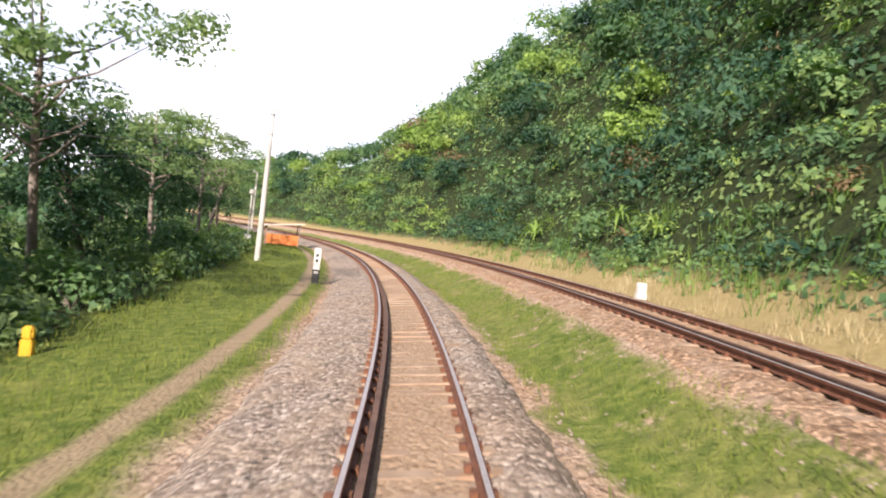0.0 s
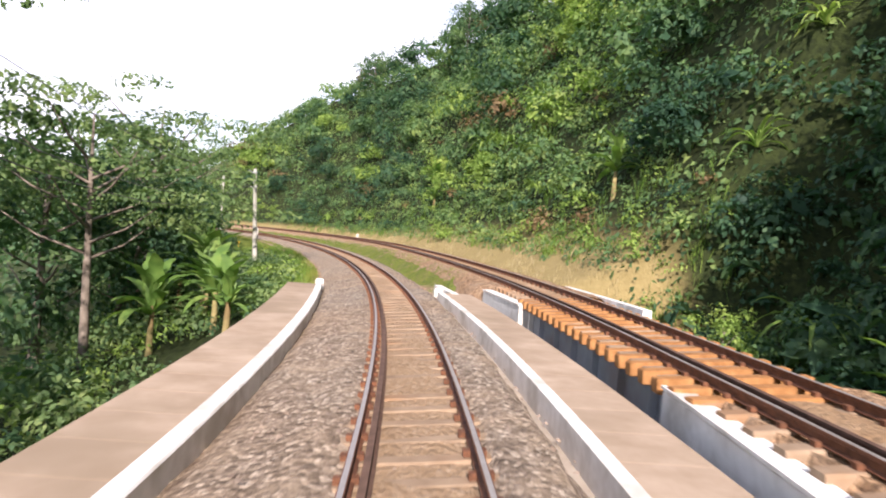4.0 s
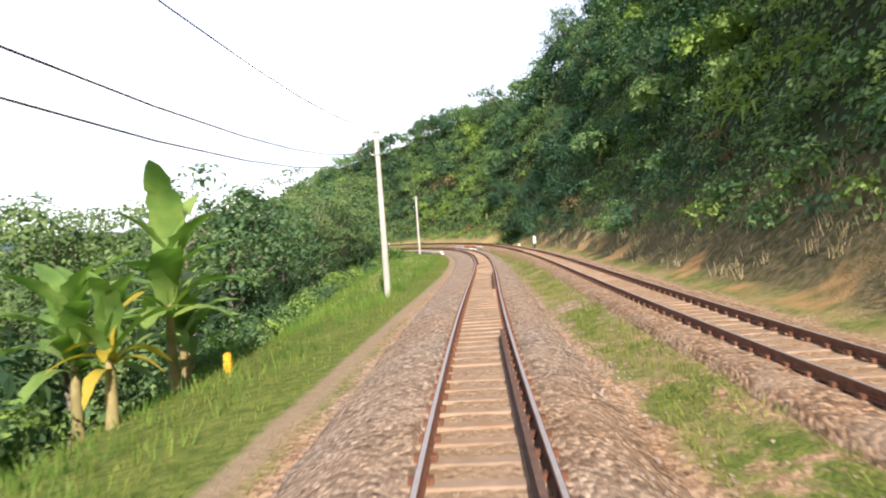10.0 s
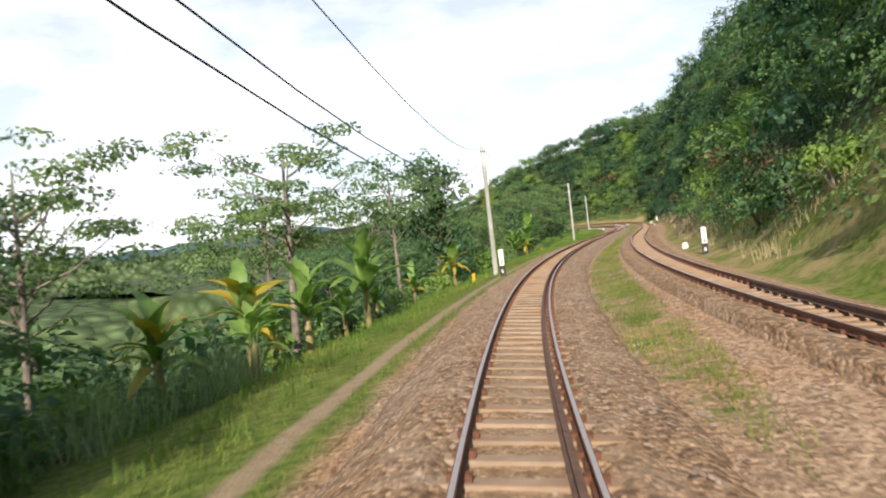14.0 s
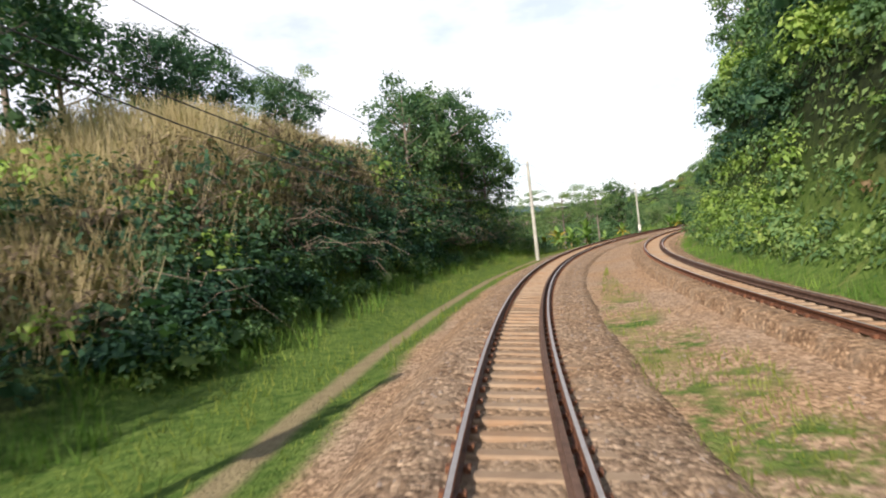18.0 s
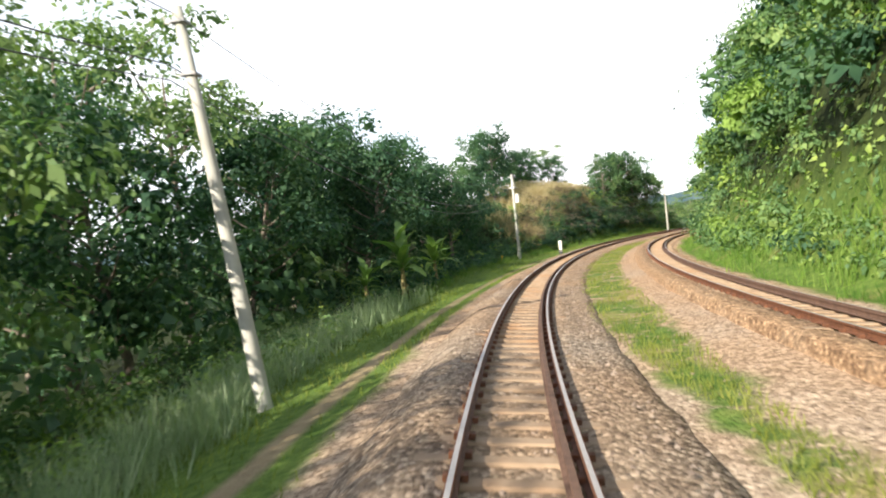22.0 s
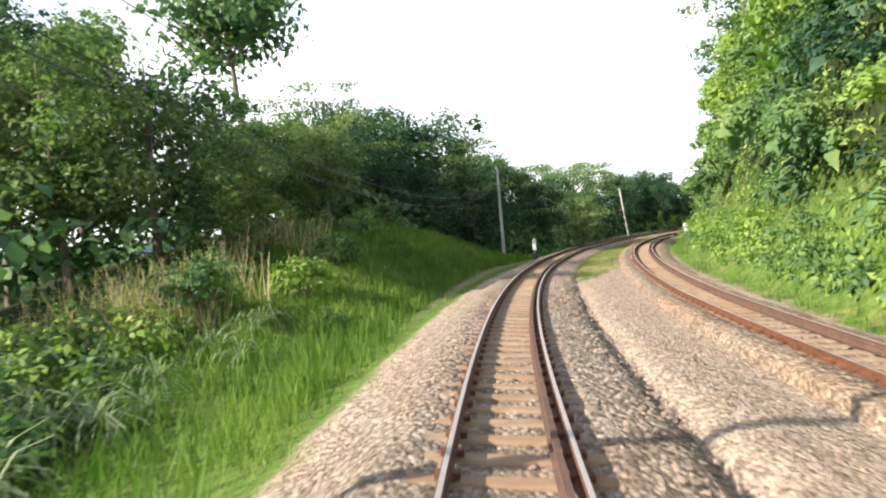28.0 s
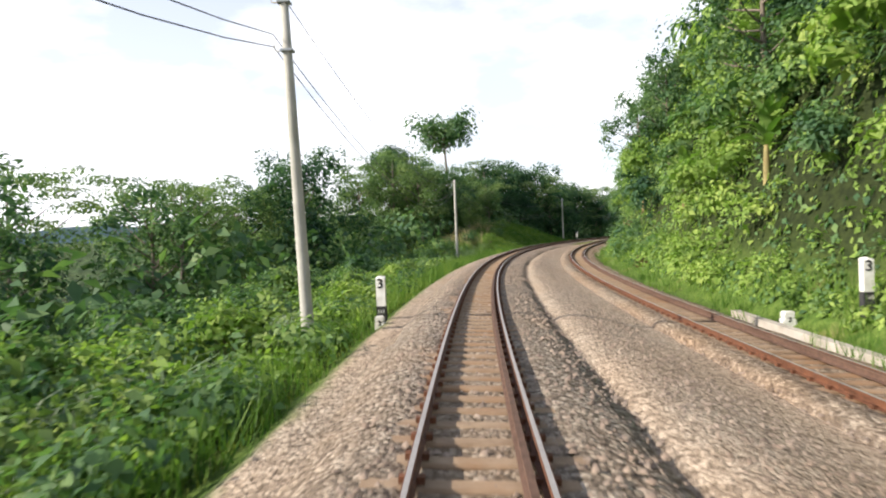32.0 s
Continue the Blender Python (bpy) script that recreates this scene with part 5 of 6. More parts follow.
BUSHES = [(470, -5.0, 1.1, "lime"), (463, -6.4, 1.5, "green"), (466, -8.5, 1.9, "green"), (458, -5.2, 1.2, "lime"), (455, -8.0, 2.0, "deep"), (450, -6.0, 1.3, "green"), (444, -5.0, 1.0, "lime"), (474, -7.2, 1.6, "green"), (480, -5.6, 1.3, "lime"), (477, -9.0, 1.9, "deep"), (436, -7.5, 1.6, "green"), (430, -8.5, 1.5, "lime"), (398, -8.4, 1.3, "green"), (404, -7.6, 1.2, "green"), (409, -7.2, 1.2, "lime"), (392, -9.4, 1.2, "deep"), (413, -8.6, 1.5, "green"), (422, -9.5, 1.8, "green"), (484, -8.0, 1.7, "green"),
          (104, -10.4, 1.2, "lime"), (98, -11.5, 1.3, "green"), (109, -11.2, 1.2, "green"), (92, -11.0, 1.1, "lime"), (86, -12.5, 1.5, "green"), (113, -12.5, 1.5, "deep"), (146, -8.8, 1.9, "green"), (149, -9.6, 1.7, "green"), (142, -9.0, 1.4, "lime"), (154, -10.5, 1.5, "deep"), (167, -9.0, 1.4, "lime"), (175, -9.8, 1.5, "green"), (181, -10.8, 1.6, "deep"),
          (208, -8.4, 1.4, "green"), (201, -9.2, 1.2, "lime"), (179, 9.9, 1.5, "green"), (183, 10.5, 1.6, "deep"), (175.5, 10.9, 1.4, "green"), (171, 10.8, 1.2, "lime"), (206, 9.6, 1.3, "lime"), (196, 10.0, 1.5, "green"), (188, 10.4, 1.4, "lime"), (6, -5.6, 1.1, "lime"), (16, -5.4, 1.0, "green"), (22, -5.2, 1.1, "lime"), (28, -4.9, .9, "green"), (-8, -7.6, 1.3, "deep"), (-18, -8.2, 1.4, "green"), (-30, -8.5, 1.5, "deep")]
for i, (s, n, r, kind) in enumerate(BUSHES):
    bush(s, n, r, kind, 300 + i)


def mound_vines():
    """Dead brown vines and dark creepers hanging over the face of the mound; the creepers' dark green is partly its
    shade.
    """
    rng = np.random.default_rng(36)
    for k, mat, words, r0, n0, n1 in ((260, LEAF_VINE, "dead brown vines hanging over the face of the bank", .75, -11.2, -8.0), (210, LEAF_DARK, "creepers on the face of the bank, coloured dark partly for shade", .8, -8.3, -6.7), (150, LEAF_HILL, "green shrubs at the foot of the bank", .5, -7.4, -6.3)):
        s, n = rng.uniform(216, 264, k), rng.uniform(n0, n1, k)
        r = r0 * rng.uniform(.5, 1.4, k)
        p = place(s, n, ground(s, n) + r * .5)
        Q = clump_leaves(p, r, np.full(k, 90), .10 + .07 * r, rng)
        Q = np.concatenate([Q, clump_leaves(p, r * .6, np.full(k, 10), r * .7, rng)])
        tagged(quad_cloud("bank_creepers", Q, mat), words, "creepers", kind="stuff")


mound_vines()


def gully_shrubs():
    """Growth above the far end of the bridges; its dark leaves stand in for shade."""
    rng = np.random.default_rng(35)
    k = 330
    s, d = rng.uniform(36, 62, k), rng.uniform(5.0, 17, k)
    n = n2(s) + d
    r = rng.uniform(.5, 1.4, k)
    p = place(s, n, ground(s, n) + r * .5)
    Q = clump_leaves(p, r, np.full(k, 70), .15 + .07 * r, rng)
    Q = np.concatenate([Q, clump_leaves(p, r * .6, np.full(k, 12), r * .8, rng)])
    tagged(quad_cloud("gully_shrubs", Q, LEAF_DARK), "shrubs crowding the gully beside the bridge, coloured dark for shade", "shrubs", kind="stuff")


gully_shrubs()


def valley_woods():
    """The tops of the trees that fill the valley."""
    rng = np.random.default_rng(33)
    for a, b, k, n0, n1 in ((-276, -150, 130, 3.5, 24), (-200, -110, 160, 9, 40), (-110, 30, 180, 16, 60), (30, 130, 400, 20, 75), (100, 140, 240, 17, 50), (130, 205, 640, 15, 80), (205, 300, 90, 22, 60), (300, 380, 260, 12, 55), (380, 500, 420, 13, 60)):
        s = rng.uniform(a, b, k)
        d = n0 + (n1 - n0) * rng.uniform(0, 1, k) ** 1.4
        r = rng.uniform(1.4, 3.2, k)
        z = ground(s, -d) + r * rng.uniform(.3, 1.2, k)
        per = np.full(k, 48)
        tagged(quad_cloud("valley_trees", clump_leaves(place(s, -d, z), r, per, .38 + .14 * r, rng), LEAF_TREE), "crowns of trees crowding the slope below", "trees", kind="stuff")


valley_woods()


def tall_grass(name, label, mat, zones, seed):
    rng = np.random.default_rng(seed)
    Q = []
    for a, b, n0, n1, k, h, w in zones:
        tufts = max(3, k // 14)
        cs, cn = rng.uniform(a, b, tufts), rng.uniform(n0, n1, tufts)
        i = rng.integers(0, tufts, k)
        s, n = cs[i] + rng.normal(0, .22, k), cn[i] + rng.normal(0, .18, k)
        hh = h * rng.uniform(.5, 1.25, k)
        Q.append(blades(place(s, n, ground(s, n) - .03), hh, np.full(k, w) * rng.uniform(.6, 1.4, k), rng))
    tagged(quad_cloud(name, np.concatenate(Q), mat), label, "grass", kind="stuff")


tall_grass("tall_grass", "tall pale bluish reeds beside the verge", REED, [(11, 16.5, -7.4, -5.2, 500, 1.1, .04), (306, 331, -9, -5.6, 4200, .95, .03), (326, 334, -6, -4.6, 700, .8, .03), (196, 212, -9, -6.8, 1200, 1.2, .03)], 41)
tall_grass("dry_grass", "dry straw-coloured tall grass on the mound", STRAW, [(236, 264, -15, -9.4, 8000, 1.35, .035), (238, 264, -11.5, -9.0, 6000, 1.2, .03), (232, 264, -9.6, -8.0, 5200, 1.3, .03), (234, 260, -18, -13, 2500, 1.4, .04), (400, 416, -12, -8, 900, 1.5, .04), (64, 190, 8.3, 11.2, 4200, .45, .03), (-40, 55, 7.6, 10.8, 5600, .35, .025), (66, 92, -7.5, -4.4, 1500, .3, .022), (96, 120, -8, -5, 900, .3, .022)], 42)
tall_grass("long_grass", "long green grass on the banks", LUSH, [(378, 412, -8.5, -3.9, 5200, .6, .026), (412, 448, -9, -3.2, 10000, .6, .026), (412, 450, -4.6, -3.1, 1600, .5, .026), (450, 490, -3.6, -2.7, 1200, .35, .024), (-5, 33, -4.4, -2.9, 1800, .5, .025), (260, 306, -8.5, -6.0, 2200, .5, .025), (208, 262, -7.6, -5.2, 2600, .55, .025), (205, 500, 7.2, 8.6, 7000, .4, .026), (-60, 56, 9.6, 13.5, 5200, .75, .03), (300, 500, 8.0, 9.8, 6000, .7, .028), (436, 490, -5.2, -2.9, 5200, .75, .028), (334, 378, -9.5, -5.5, 2600, .45, .025), (58, 126, -10, -3.9, 15000, .42, .024), (126, 206, -7.6, -4.0, 5000, .32, .024), (372, 412, -10.5, -3.6, 20000, .48, .026)], 43)


def verge_grass():
    rng = np.random.default_rng(44)
    k = 74000
    s = rng.uniform(-60, 490, k)
    f = rng.uniform(0, 1, k)
    n = -2.35 - (verge(s) - 2.0) * f
    way = np.interp(s, [-480, 50, 60, 110, 150, 190, 210, 700], [3.2, 3.2, 2.5, 2.5, 2.85, 2.95, 3.35, 3.35])
    keep = (np.abs(n + way + .1 * np.sin(s)) > .28) & (gully(s) < .05) & ((s < 404) | (n < -2.9))
    s, n = s[keep], n[keep]
    h = rng.uniform(.06, .2, len(s)) * (1 + .5 * np.sin(s * .3) * np.sin(n * 1.7))
    Q = [blades(place(s, n, ground(s, n) - .01), h, np.full(len(s), .022), rng, .6)]
    k = 60000
    s = rng.uniform(-60, 400, k)
    a, b = np.interp(s, STRIP_S, STRIP_A), np.interp(s, STRIP_S, STRIP_B)
    n = a + (b - a) * rng.uniform(-.08, 1.08, k)
    keep = (b > a) & ((s < 205) | (s > 264) | (rng.uniform(0, 1, k) < .25)) & (np.sin(s * .9) * np.sin(n * 2.3 + s * .4) > -.55)
    s, n = s[keep], n[keep]
    strip = blades(place(s, n, ground(s, n) - .01), rng.uniform(.05, .17, len(s)), np.full(len(s), .02), rng, .6)
    Q.append(strip[s < 58])
    strip = strip[s >= 58]
    tagged(quad_cloud("strip_grass", strip, SUNNED), "yellowing grass between the two tracks", "grass", kind="stuff")
    tagged(quad_cloud("short_grass", np.concatenate(Q), GRASS), "short green and yellowing grass on the verges", "grass", kind="stuff")


verge_grass()


# ---- arching fronds on the hillside ----
def fronds(name, label, mat, places, seed, k=26, length=2.3, wide=.09):
    """Clumps of long arching leaves, three pieces to a leaf."""
    rng = np.random.default_rng(seed)
    Q = []
    for s, n, f in places:
        p = place(s, n, ground(s, n) + .3 * f)
        t = rng.uniform(0, 6.283, k)
        L = length * f * rng.uniform(.6, 1.2, k)
        rise = rng.uniform(.5, 1.3, k)
        out = np.stack([np.cos(t), np.sin(t), 0 * t], -1)
        side = np.stack([-np.sin(t), np.cos(t), 0 * t], -1)
        at_t = lambda u: p + out * (L * u * .75)[:, None] + np.array([0, 0, 1.0]) * (L * (rise * u - 1.0 * u * u))[:, None]
        ws = [.5, 1.0, .8, .12]
        us = [0, .33, .68, 1.0]
        for i in range(3):
            a, b = at_t(us[i]), at_t(us[i + 1])
            wa, wb = side * (wide * f * ws[i] * .5), side * (wide * f * ws[i + 1] * .5)
            Q.append(np.stack([a - wa, a + wa, b + wb, b - wb], 1))
    return tagged(quad_cloud(name, np.concatenate(Q), mat), label, "fronds", kind="stuff")


def frond_leaf(seed, mat):
    """One long arching leaf, folded along its rib."""
    rng = np.random.default_rng(seed)
    V, F = [], []
    rise = rng.uniform(.7, 1.3)
    for i in range(7):
        u = i / 6
        w = .040 * math.sin(math.pi * min(1, .12 + u * .9)) ** .7 if i < 6 else .006
        x, z = u * .75, rise * u - 1.0 * u * u
        V += [(x, -w, z + w * .4), (x, 0, z), (x, w, z + w * .4)]
    for i in range(6):
        for j in range(2):
            F.append((3 * i + j, 3 * i + j + 1, 3 * i + j + 4, 3 * i + j + 3))
    me = bpy.data.meshes.new("leaf")
    me.from_pydata(V, [], F)
    me.materials.append(mat)
    return me


FROND = [frond_leaf(i, LEAF_LIME) for i in range(5)]
rf = np.random.default_rng(91)


def frond_clump(s, n, f):
    top = empty("frond_clump", at(s, n, float(ground(s, n)) + .5 * f, float(rf.uniform(0, 360))))
    tagged(top, "clump of long arching grass-like fronds on the hillside", "fronds", "frond clumps on the hillside")
    for i in range(16):
        ob = new("leaf", FROND[int(rf.integers(0, 5))])
        ob.parent = top
        k = 1.75 * f * float(rf.uniform(.6, 1.2))
        ob.matrix_basis = pose(0, 0, 0, 0, float(rf.uniform(-25, 15)), 137.5 * i) @ Matrix.Diagonal((k, k, k, 1))


for i in range(84):
    s = float(rf.uniform(-50, 196))
    frond_clump(s, float(rf.uniform(12, 22)) + .45 * float(smooth(55, 75, s)), float(rf.uniform(.7, 1.4)))
for i in range(14):
    frond_clump(float(rf.normal(0, 4)), float(rf.uniform(15, 19)), float(rf.uniform(1.1, 1.8)))
spots = [(float(rf.uniform(205, 490)), float(rf.uniform(9.0, 15)), float(rf.uniform(.5, 1.0))) for i in range(150)]
fronds("hillside_fronds", "arching green fronds on the steep bank", LEAF_HILL, spots, 93, 22, 2.0, .11)
spots = [(float(rf.uniform(-40, 190)), float(rf.uniform(12, 24)), float(rf.uniform(.6, 1.3))) for i in range(26)]
fronds("withered_fronds", "withered brown fronds on the hillside", LEAF_RUST, spots, 94, 20, 2.0, .10)
spots = [(float(rf.uniform(444, 490)), float(rf.uniform(-9.5, -4.6)), float(rf.uniform(.6, 1.1))) for i in range(110)]
spots += [(float(rf.uniform(412, 440)), float(rf.uniform(-9.5, -6)), float(rf.uniform(.5, 1.0))) for i in range(60)]
spots += [(float(rf.uniform(9, 17)), float(rf.uniform(-7.6, -5.0)), float(rf.uniform(.6, 1.0))) for i in range(26)]
spots += [(float(rf.uniform(308, 331)), float(rf.uniform(-8.5, -5.9)), float(rf.uniform(.4, .7))) for i in range(60)]
bank = [(float(rf.uniform(379, 413)), float(rf.uniform(-10.5, -4.4)), float(rf.uniform(.35, .75))) for i in range(260)]
fronds("bank_tufts", "tufts of long arching grass on the bank", LUSH, bank, 96, 24, 1.5, .045)
fronds("tall_reeds", "pale bluish arching reeds beside the verge", REED, spots, 95, 26, 1.9, .05)

# ---- built things ----
def box(bm, x0, x1, y0, y1, z0, z1, bevel=0.0):
    v = [bm.verts.new(p) for p in ((x0, y0, z0), (x1, y0, z0), (x1, y1, z0), (x0, y1, z0), (x0, y0, z1), (x1, y0, z1), (x1, y1, z1), (x0, y1, z1))]
    fs = [bm.faces.new([v[i] for i in q]) for q in ((3, 2, 1, 0), (4, 5, 6, 7), (0, 1, 5, 4), (1, 2, 6, 5), (2, 3, 7, 6), (3, 0, 4, 7))]
    if bevel:
        bmesh.ops.bevel(bm, geom=list({e for f in fs for e in f.edges}), offset=bevel, segments=2, affect="EDGES")


def one_box(name, dims, mat, parent, label="", bevel=0.0):
    bm = bmesh.new()
    box(bm, *dims, bevel)
    return part(name, bm, mat, parent, label)


def lettering(text, size, m, parent, mat=None, name="lettering"):
    cu = bpy.data.curves.new(name, "FONT")
    cu.body, cu.size, cu.extrude, cu.offset, cu.align_x, cu.align_y = text, size, .002, size * .022, "CENTER", "CENTER"
    tmp = new(name, cu)
    me = bpy.data.meshes.new_from_object(tmp.evaluated_get(bpy.context.evaluated_depsgraph_get()))
    bpy.data.objects.remove(tmp)
    me.materials.append(mat or BLACK)
    ob = new(name, me)
    ob.parent = parent
    ob.matrix_basis = m
    return ob


def line_pole(s, n, h, lean_n=0.0, kind=""):
    """A concrete pole; lean_n: how far its top leans to the right."""
    z0 = float(ground(s, n)) - .4
    top = empty("utility_pole", at(s, n, z0))
    tagged(top, {"box": "concrete pole with a white meter box and creepers", "lean": "leaning pale concrete pole in the grass"}.get(kind, "pale weathered concrete pole beside the track"), "utility pole", "poles along the line")
    H = h - z0
    V, F = tube([(lean_n * t, 0, H * t) for t in (0, .25, .5, .75, 1)], [.16, .145, .13, .115, .10], 12)
    link_mesh("shaft", V, F, POLE, top, smooth_shade=True)
    for q in (.84, .965):
        bm = bmesh.new()
        c = (lean_n * q, 0, H * q)
        box(bm, c[0] - .15, c[0] + .15, -.15, .15, c[2] - .03, c[2] + .03, .008)
        band = part("collar", bm, STEEL, top, "grey steel band")
        V, F = tube([(c[0] - .15, 0, c[2]), (c[0] - .30, 0, c[2] + .02), (c[0] - .32, 0, c[2] + .14)], [.018, .018, .035], 6)
        link_mesh("insulator", V, F, WHITE, band, "small white insulator")
    if kind == "box":
        bm = bmesh.new()
        box(bm, .06, .42, .02, .40, H * .68, H * .78, .02)
        part("meter_box", bm, WHITE, top, "white metal box")
        bm = bmesh.new()
        box(bm, -.2, .2, -.18, .18, H * .84, H * .86, .01)
        part("bracket", bm, WHITE, top, "white bracket")
        rg = np.random.default_rng(77)
        c = np.stack([rg.normal(0, .1, 26), rg.normal(0, .1, 26), rg.uniform(.3, H * .62, 26)], -1)
        quad_cloud("creeper", clump_leaves(c, np.full(26, .2), np.full(26, 14), np.full(26, .13), rg), LEAF_TREE, top, "dark creeper climbing the pole")
    return top


POLES = [(-93, -3.5, 7.3, 0, ""), (-35.5, -5.9, 7.2, 0, ""), (15.6, -5.7, 5.0, -.45, ""), (66, -5.7, 7.15, 0, ""), (120.9, -4.4, 7.15, 0, ""), (172.5, -3.75, 7.1, 0, ""), (222.5, -3.3, 7.2, 0, ""), (275.8, -6.8, 7.3, 0, "box"), (325.2, -4.9, 6.9, -.95, "lean"), (374.9, -5.8, 7.1, 0, ""), (427.6, -6.5, 7.15, 0, ""), (478.6, -4.05, 7.9, -.25, ""), (524, -5.6, 7.1, 0, "")]
tops = []
for s, n, h, ln, kd in POLES:
    line_pole(s, n, h, ln, kd)
    tops.append((s, n + ln, h))


def cable(p, q, sag, r=.012):
    pts = [tuple(p[i] * (1 - t) + q[i] * t - (sag * 4 * t * (1 - t) if i == 2 else 0) for i in range(3)) for t in np.linspace(0, 1, 15)]
    V, F = tube(pts, [r] * 15, 5)
    ob = link_mesh("overhead_cable", V, F, WIRE)
    tagged(ob, "thin dark cable sagging between two poles", "cable", "cables between the poles")


for (sa, na, ha), (sb, nb, hb) in zip(tops[1:], tops[2:]):
    for dn, dz, sag, r in ((-.05, -.12, 1.9, .011), (-.30, -1.05, 2.25, .013), (-.30, -1.35, 2.4, .013)):
        cable(place(sa, na + dn, ha + dz), place(sb, nb + dn, hb + dz), sag, r)

# small lamp post and its sign by the hut
lp = empty("lamp_post", at(-53.5, -7.4))
tagged(lp, "small grey lamp post with a round head", "lamp post")
V, F = tube([(0, 0, -.2), (0, 0, 2.0), (0, 0, 3.8)], [.06, .05, .045], 8)
link_mesh("shaft", V, F, POLE, lp, smooth_shade=True)
V, F = tube([(0, 0, 3.75), (0, 0, 3.85), (0, 0, 4.05), (0, 0, 4.15)], [.1, .2, .2, .06], 10)
link_mesh("lamp_head", V, F, POLE, lp, "round pale lamp head")
one_box("sign_plate", (-.25, .25, -.09, -.06, .45, .8), WHITE, lp, "small white sign plate")


def stone_post(name, s, n, digits, label, h=1.35, w=.27, foot="", z=None, bars=True):
    """A distance post: white above, black below, with figures on the face towards the train."""
    zz = float(ground(s, n)) if z is None else z
    top = empty(name, at(s, n, zz))
    tagged(top, label, "distance post", "distance posts along the line")
    split = h * .40
    low = one_box("lower_post", (-w / 2, w / 2, -w * .4, w * .4, -.3, split), BLACK, top, "black painted lower half", .012)
    bm = bmesh.new()
    k = w * .46
    v = [bm.verts.new(p) for p in ((-k, -w * .37, split), (k, -w * .37, split), (k, w * .37, split), (-k, w * .37, split), (-k, -w * .37, h - .05), (k, -w * .37, h - .05), (k, w * .37, h - .01), (-k, w * .37, h - .01), (0, -w * .3, h), (0, w * .3, h + .02))]
    for q in ((0, 1, 5, 4), (1, 2, 6, 5), (2, 3, 7, 6), (3, 0, 4, 7), (4, 5, 8), (6, 7, 9), (5, 6, 9, 8), (7, 4, 8, 9)):
        bm.faces.new([v[i] for i in q])
    high = part("upper_post", bm, WHITE, top, "white painted upper half")
    face = pose(0, 0, 0, 90, 0, 0)
    for i, d in enumerate(digits):
        lettering(d, .36 if len(digits) == 1 else .27, pose(0, -w * .37 - .006, h - .20 - .25 * i, 90, 0, 0), high)
    if foot:
        small = len(foot) > 1
        lettering(foot, .13 if small else .26, pose(0, -w * .4 - .006, split * (.74 if small else .45), 90, 0, 0), low, WHITE)
    elif bars:
        for i in range(3):
            one_box("figure_bar", (-.07 + .055 * i, -.03 + .055 * i, -w * .4 - .006, -w * .4 - .001, split * .72, split * .9), WHITE, low, "small white bar")
    return top


stone_post("distance_post", -26.7, -2.8, "", "white and black distance post in the grass")
for i in range(2):
    one_box("figure_bar", (-.05, .05, -.107, -.101, 1.02 - .2 * i, 1.14 - .2 * i), BLACK, scene.objects["distance_post"], "dark bar")
stone_post("distance_post", 176.4, -2.7, "113", "white and black distance post lettered 113 0", 1.45, foot="0")
stone_post("distance_post", 276.7, -2.8, "1", "leaning white and black distance post with figure 1", foot="113")
stone_post("distance_post", 376.4, -2.92, "2", "white and black distance post with figure 2", 1.5, foot="113", z=-.36)
stone_post("distance_post", 476.2, -2.65, "3", "white and black distance post with figure 3", foot="113")
stone_post("distance_post", 74.2, 7.3, "", "white and black distance post below the cutting", bars=False)
stone_post("distance_post", 175.8, 7.8, "113", "white and black distance post lettered 113 0", 1.4, foot="0")
stone_post("distance_post", 276.2, 8.6, "1", "white distance post half hidden in green growth", 1.2)
stone_post("distance_post", 377.0, 8.4, "2", "white distance post in front of bright grass", 1.3)
stone_post("distance_post", 477.9, 9.3, "3", "white and black distance post with figure 3", 1.35, foot="113")


def marker(name, s, n, mat, w, h, label, text=""):
    top = empty(name, at(s, n))
    tagged(top, label, "marker stone", "marker stones along the line")
    body = one_box("block", (-w / 2, w / 2, -w * .4, w * .4, -.15, h * .55), mat, top, "", .015)
    one_box("cap", (-w * .46, w * .46, -w * .36, w * .36, h * .55, h), mat, top, "", .03)
    if text:
        lettering(text, .18, pose(0, -w * .4 - .006, h * .5, 90, 0, 0), body)
    return top


marker("marker_stone", -22.7, 8.5, WHITE, .34, .75, "white painted marker stone on the dry bank")
marker("marker_stone", 64.5, 7.1, WHITE, .3, .4, "low white marker stone beside the track")
marker("marker_stone", 168.4, 7.5, WHITE, .36, .4, "low white marker stone beside the track")
marker("marker_stone", 475.6, 8.4, WHITE, .34, .45, "low white marker stone with figure 3", "3")
marker("marker_stone", 477.2, -2.55, WHITE, .26, .36, "low white marker stone with figure 3", "3")
for s, n in ((-12, -6.4), (135.5, -6.2), (174.1, -4.8), (277.7, -7.9), (374.6, -5.0)):
    marker("yellow_marker", s, n, YELLOW, .2, .5, "small yellow painted marker stone in the grass")


